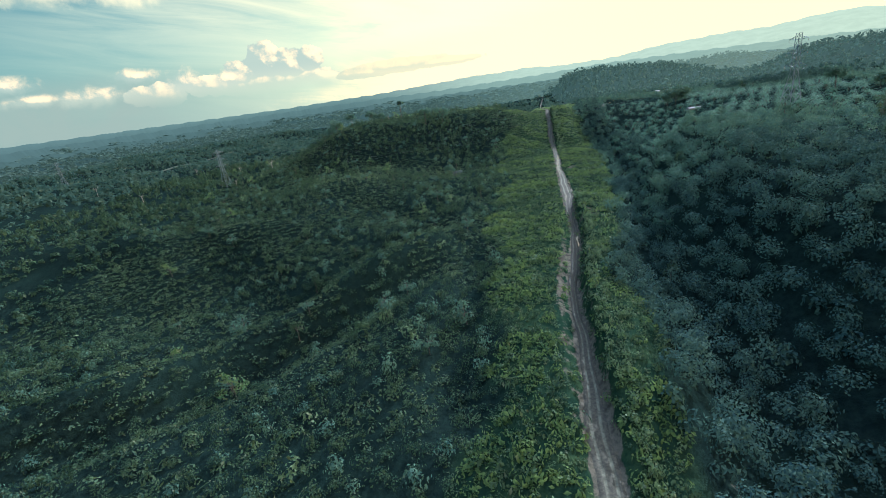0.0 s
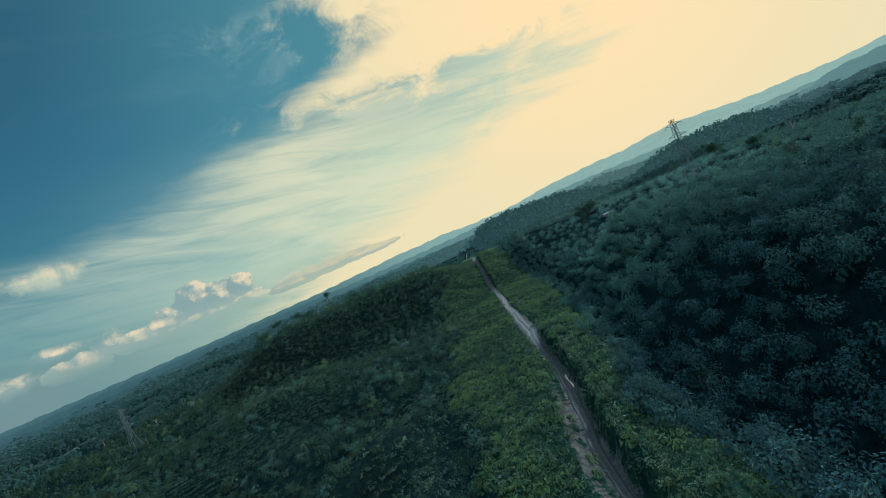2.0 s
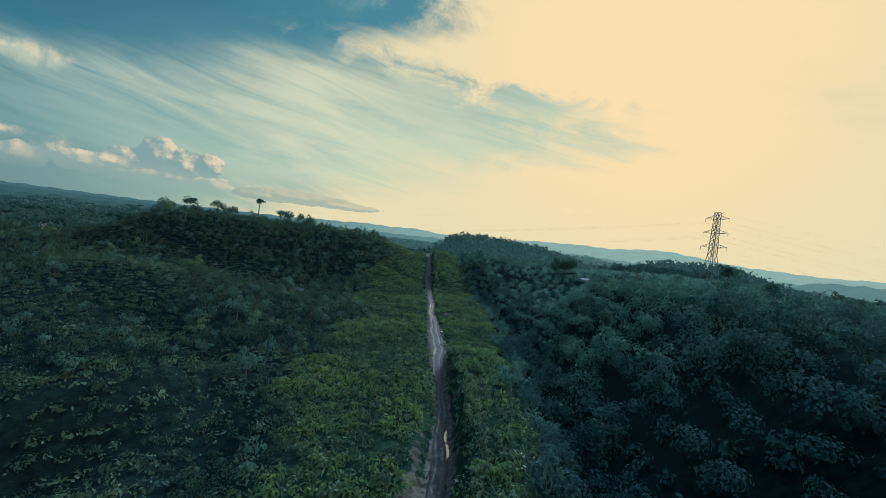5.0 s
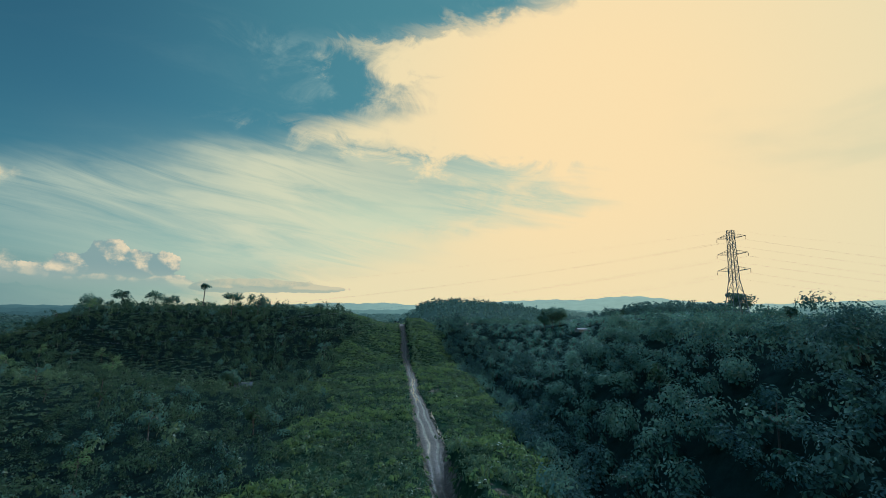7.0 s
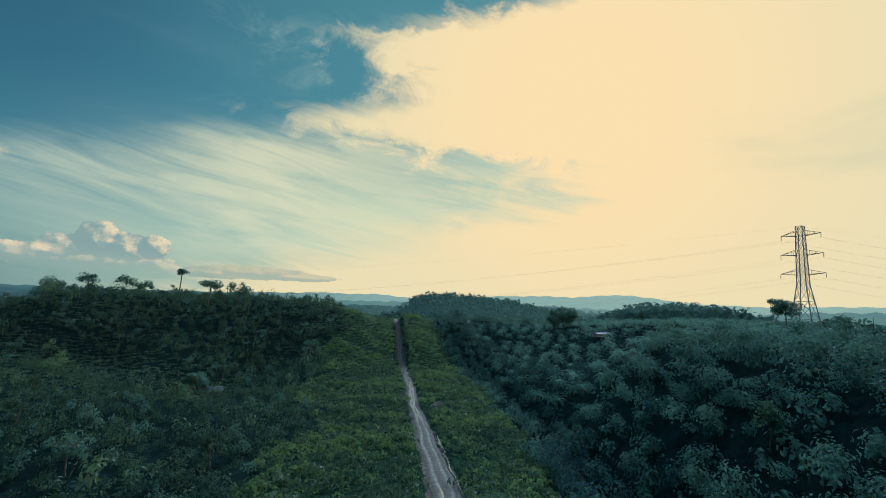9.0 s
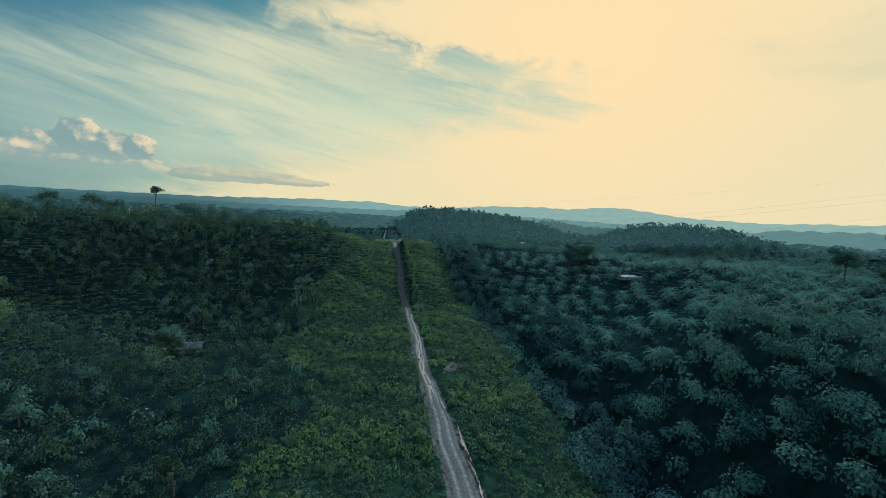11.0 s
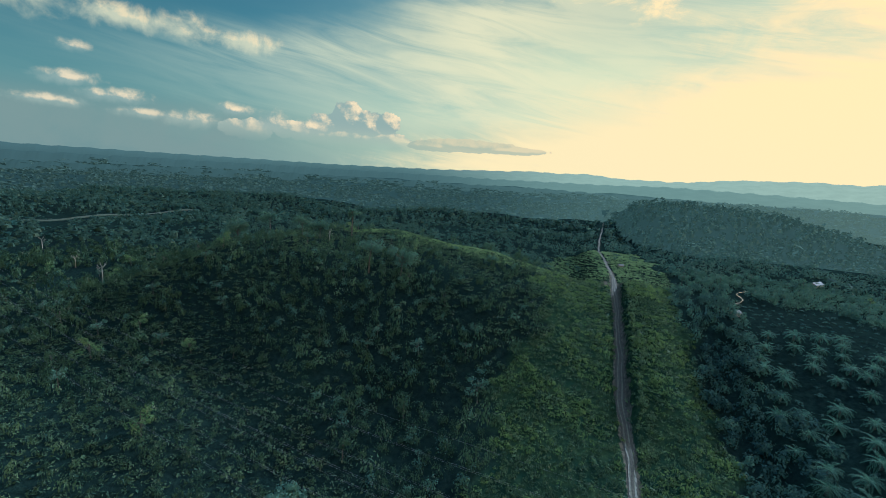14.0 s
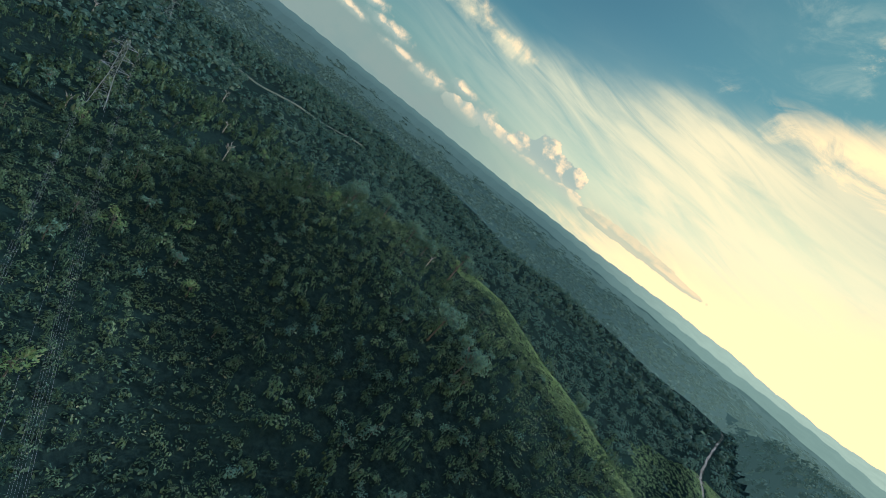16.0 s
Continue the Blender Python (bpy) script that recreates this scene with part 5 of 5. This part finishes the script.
for x, y, tall, r, low, leaves, label in RIDGE:
    grow = 1.3 if x < 0 and y > 480 else 1.0
    stand(make_tree(T, tall * 1.2 * grow, r * 1.15 * grow, low, leaves * 4, TREE, 0.6 if low > 0.55 else 0.85, 0.6, 14), x, y, label, "tree", "", T.uniform(0, 360))
stand(bare_tree(T, 12.5), 272.1, 286.6, "leafless grey tree on the shelf", "dead tree")
stand(bare_tree(T, 13.0), -269.9, 406.1, "pale dead tree beside the lattice tower", "dead tree")
stand(bare_tree(T, 10.0), -127.0, 546.0, "leafless tree on the ridge", "dead tree")

SNAG = bare_tree(T, 14.0, "dead_tree")
stand(SNAG, -497.0, 470.0, "pale leafless trunk standing out of the forest", "dead tree", "pale snags")
for x, y, k in ((-361.0, 381.0, 0.9), (-271.0, 493.0, 1.1), (-209.0, 547.0, 0.95), (-330.0, 520.0, 0.8), (-420.0, 560.0, 1.0)):
    m = pose(x, y, ground_z(x, y) - 0.2, 0, 0, x) @ Matrix.Scale(k, 4)
    ob = copy_thing(SNAG, m)
    ob.matrix_world = m
    tagged(ob, "pale leafless trunk standing out of the forest", "dead tree", "pale snags")

# scattered trees in the scrub, a few forms repeated
FORMS = [make_tree(T, 8.0, 3.4, 0.25, 230, m, 0.85, 0.42, 7, "scrub_tree") for m in (TREE, SHRUB, BRIGHT, TREE, SHRUB)]
tags = ("dark green tree rising from scrub", "leafy green tree in the scrub", "bright yellow-green tree in the scrub", "dark green tree rising from scrub", "leafy green tree in the scrub")
placed = 0
used = set()
for x, y in zip(*field(-330, 300, 60, 640, 27.0)):
    e = x - float(track_x(y))
    rim = 546 + 0.6 * min(max(2 - x, 0), 95)
    if rim - 18 < y < rim + 14 and x > -120:
        continue
    if -strip_left(y) - 6 < e < strip_right(y) + 12 or in_palms(np.array(x), np.array(y)) or abs(x) > 0.62 * (y + 140) or T.uniform() > 0.62:
        continue
    k = int(T.integers(0, 5)) if T.uniform() < 0.7 else 0
    s = float(T.uniform(0.75, 1.35))
    m = pose(x, y, ground_z(x, y) - 0.2, 0, 0, float(T.uniform(0, 360))) @ Matrix.Scale(s, 4)
    if k in used:
        ob = copy_thing(FORMS[k], m)
        ob.matrix_world = m
    else:
        ob = FORMS[k]
        ob.matrix_world = m
        used.add(k)
    tagged(ob, tags[k], "tree", "scattered trees")
    placed += 1


# oil palms
def make_palm(rng, trunk_h):
    top = empty("oil_palm", 0, 0, 0)
    bm = bmesh.new()
    zs = np.linspace(-0.4, trunk_h, 7)
    tube(bm, [(0, 0, z) for z in zs], [0.42 + (0.06 if i % 2 else -0.03) for i in range(7)], 8)
    part("trunk", bm, BARK, top, "stubby trunk ringed with leaf bases")
    VV, FF, count, tones = [], [], 0, []
    for k in range(22):
        # upper fronds get lighter tones, as if lit; lower ones fall into painted shade
        tones += [rng.uniform(0, 1) * (1 - 0.5 * k / 22)] * (4 * 19)
        a = k * 2.39996
        up = 1.15 - 1.25 * (k / 22)
        length = rng.uniform(4.7, 5.7)
        segs = 9
        pts = []
        el, p = up, np.array([0.0, 0.0, trunk_h])
        for s in range(segs + 1):
            pts.append(p.copy())
            p = p + np.array([math.cos(a) * math.cos(el), math.sin(a) * math.cos(el), math.sin(el)]) * length / segs
            el -= 0.19
        side = np.array([-math.sin(a), math.cos(a), 0.0])
        for s in range(1, segs + 1):
            p, d = pts[s], unit(pts[s] - pts[s - 1])
            w = 0.70 * math.sin(math.pi * min(0.97, (s + 0.6) / (segs + 1.2))) + 0.15
            nrm = np.cross(d, side)
            for sg in (-1, 1):
                tip = p + side * sg * w + d * 0.45 * w + nrm * 0.0 - np.array([0, 0, 0.28 * w])
                V = np.array([pts[s - 1] * 0.35 + p * 0.65, (p + tip) / 2 - d * 0.17, tip, (p + tip) / 2 + d * 0.17])
                VV.append(V), FF.append(np.arange(4) + count)
                count += 4
        V = np.array([pts[0] + side * 0.09, pts[4] + side * 0.05, pts[4] - side * 0.05, pts[0] - side * 0.09])
        VV.append(V), FF.append(np.arange(4) + count)
        count += 4
    part_arrays("fronds", np.concatenate(VV), np.array(FF), PALM, top, "arching feathery blue-green fronds", np.array(tones))
    return tagged(top, "oil palm with arching feathery fronds in a plantation", "oil palm", "oil palms in rows")


PALMS = [make_palm(T, h) for h in (1.6, 2.2, 2.8)]
rows, n_palm, first_use = [], 0, set()
for j in range(-8, 36):
    for i in range(-4, 27):
        x = 96 + i * 10.4 + (j % 2) * 5.2 + T.uniform(-2.2, 2.2)
        y = 292 + j * 9.2 + T.uniform(-1.8, 1.8)
        e = x - float(track_x(y))
        if not in_palms(np.array(x), np.array(y)) or e < 50 or T.uniform() < 0.12 or math.hypot(x - 171, y - 375) < 9 or math.hypot(x - 181, y - 440) < 14 or n_palm >= 296:
            continue
        k = int(T.integers(0, 3))
        m = pose(x, y, ground_z(x, y), 0, 0, float(T.uniform(0, 360))) @ Matrix.Scale(float(T.uniform(0.8, 1.08)), 4)
        if k in first_use:
            copy_thing(PALMS[k], m).matrix_world = m
        else:
            PALMS[k].matrix_world = m
            first_use.add(k)
        n_palm += 1


# huts and sheds
def make_shed(name, long, deep, eaves, ridge, roof_mat, wall_mat, open_sides=False):
    top = empty(name, 0, 0, 0)
    for sx in (-1, 0, 1):
        for sy in (-1, 1):
            bm = bmesh.new()
            box(bm, (0.16, 0.16, eaves + 0.6), pose(sx * (long / 2 - 0.3), sy * (deep / 2 - 0.3), (eaves - 0.6) / 2))
            part("post", bm, PLANK, top)
    for s in (-1, 1):
        run = deep / 2 + 0.5
        tilt = math.degrees(math.atan2(ridge - eaves, deep / 2))
        n = max(4, int(long / 0.9))
        for k in range(n):
            bm = bmesh.new()
            w = (long + 0.9) / n
            m = pose(-(long + 0.9) / 2 + (k + 0.5) * w, s * run / 2, (ridge + eaves) / 2 - 0.1, -s * tilt, 0, 0)
            box(bm, (w + 0.06, run / math.cos(radians(tilt)), 0.03), m @ Matrix.Translation((0, 0, 0.012 * (k % 2))))
            part("roof_sheet", bm, roof_mat, top)
    bm = bmesh.new()
    box(bm, (long + 0.95, 0.4, 0.06), pose(0, 0, ridge + 0.02))
    part("ridge_cap", bm, TIN, top, "bright metal ridge cap")
    if not open_sides:
        for s in (-1, 1):
            bm = bmesh.new()
            box(bm, (long, 0.05, eaves), pose(0, s * deep / 2, eaves / 2))
            wall = part("wall", bm, wall_mat, top)
            for k in range(int(long)):
                bm = bmesh.new()
                box(bm, (0.08, 0.05, eaves), pose(-long / 2 + 0.5 + k, s * (deep / 2 + 0.04), eaves / 2))
                part("batten", bm, PLANK, wall)
            bm = bmesh.new()
            box(bm, (0.9, 0.07, 1.9), pose(-long * 0.2, s * (deep / 2 + 0.02), 0.95))
            part("door", bm, PLANK, wall)
            bm = bmesh.new()
            bmesh.ops.create_cube(bm, size=1.0, matrix=pose(s * long / 2, 0, eaves / 2) @ Matrix.Diagonal((0.05, deep, eaves, 1)))
            part("end_wall", bm, wall_mat, top)
    return top


def put(ob, x, y, turn, label, category):
    ob.matrix_world = pose(x, y, ground_z(x, y), 0, 0, turn)
    return tagged(ob, label, category)


put(make_shed("plantation_shed", 10.0, 4.5, 1.9, 2.5, TIN, PLASTER), 171, 375, 8, "low shed with a pale zinc roof among oil palms", "shed")
put(make_shed("farm_hut", 7.5, 4.5, 2.3, 3.6, OLD_TIN, OLD_TIN), -31.5, 349.5, 12, "small hut of weathered dark metal sheets in scrub", "hut")
put(make_shed("roadside_shed", 12.0, 5.0, 2.6, 3.9, TIN, PLASTER), 233.5, 645, 40, "long pale roofed shed half hidden by trees", "shed")
put(make_shed("tin_hut", 4.0, 3.0, 2.2, 3.1, TIN, PLANK), 131.5, 522.3, 30, "tiny tin roofed hut at the plantation's edge", "hut")
put(make_shed("field_hut", 4.0, 3.0, 2.0, 2.8, TIN, PLANK), 92.0, 655.0, 20, "tiny tin roofed hut beside the far track", "hut")
put(make_shed("distant_house", 30.0, 16.0, 8.0, 13.0, TIN, PLASTER), -2600, 3100, 10, "white roofed house alone in the distant forest", "house")
for x, y, turn in ((-1165.0, 668.0, 10), (-1120.0, 690.0, 70), (-1085.0, 722.0, 30), (-1040.0, 700.0, 120)):
    put(make_shed("forest_house", 9.0, 6.0, 2.6, 4.2, TIN, PLASTER), x, y, turn, "small tin roofed house in a distant forest clearing", "house")
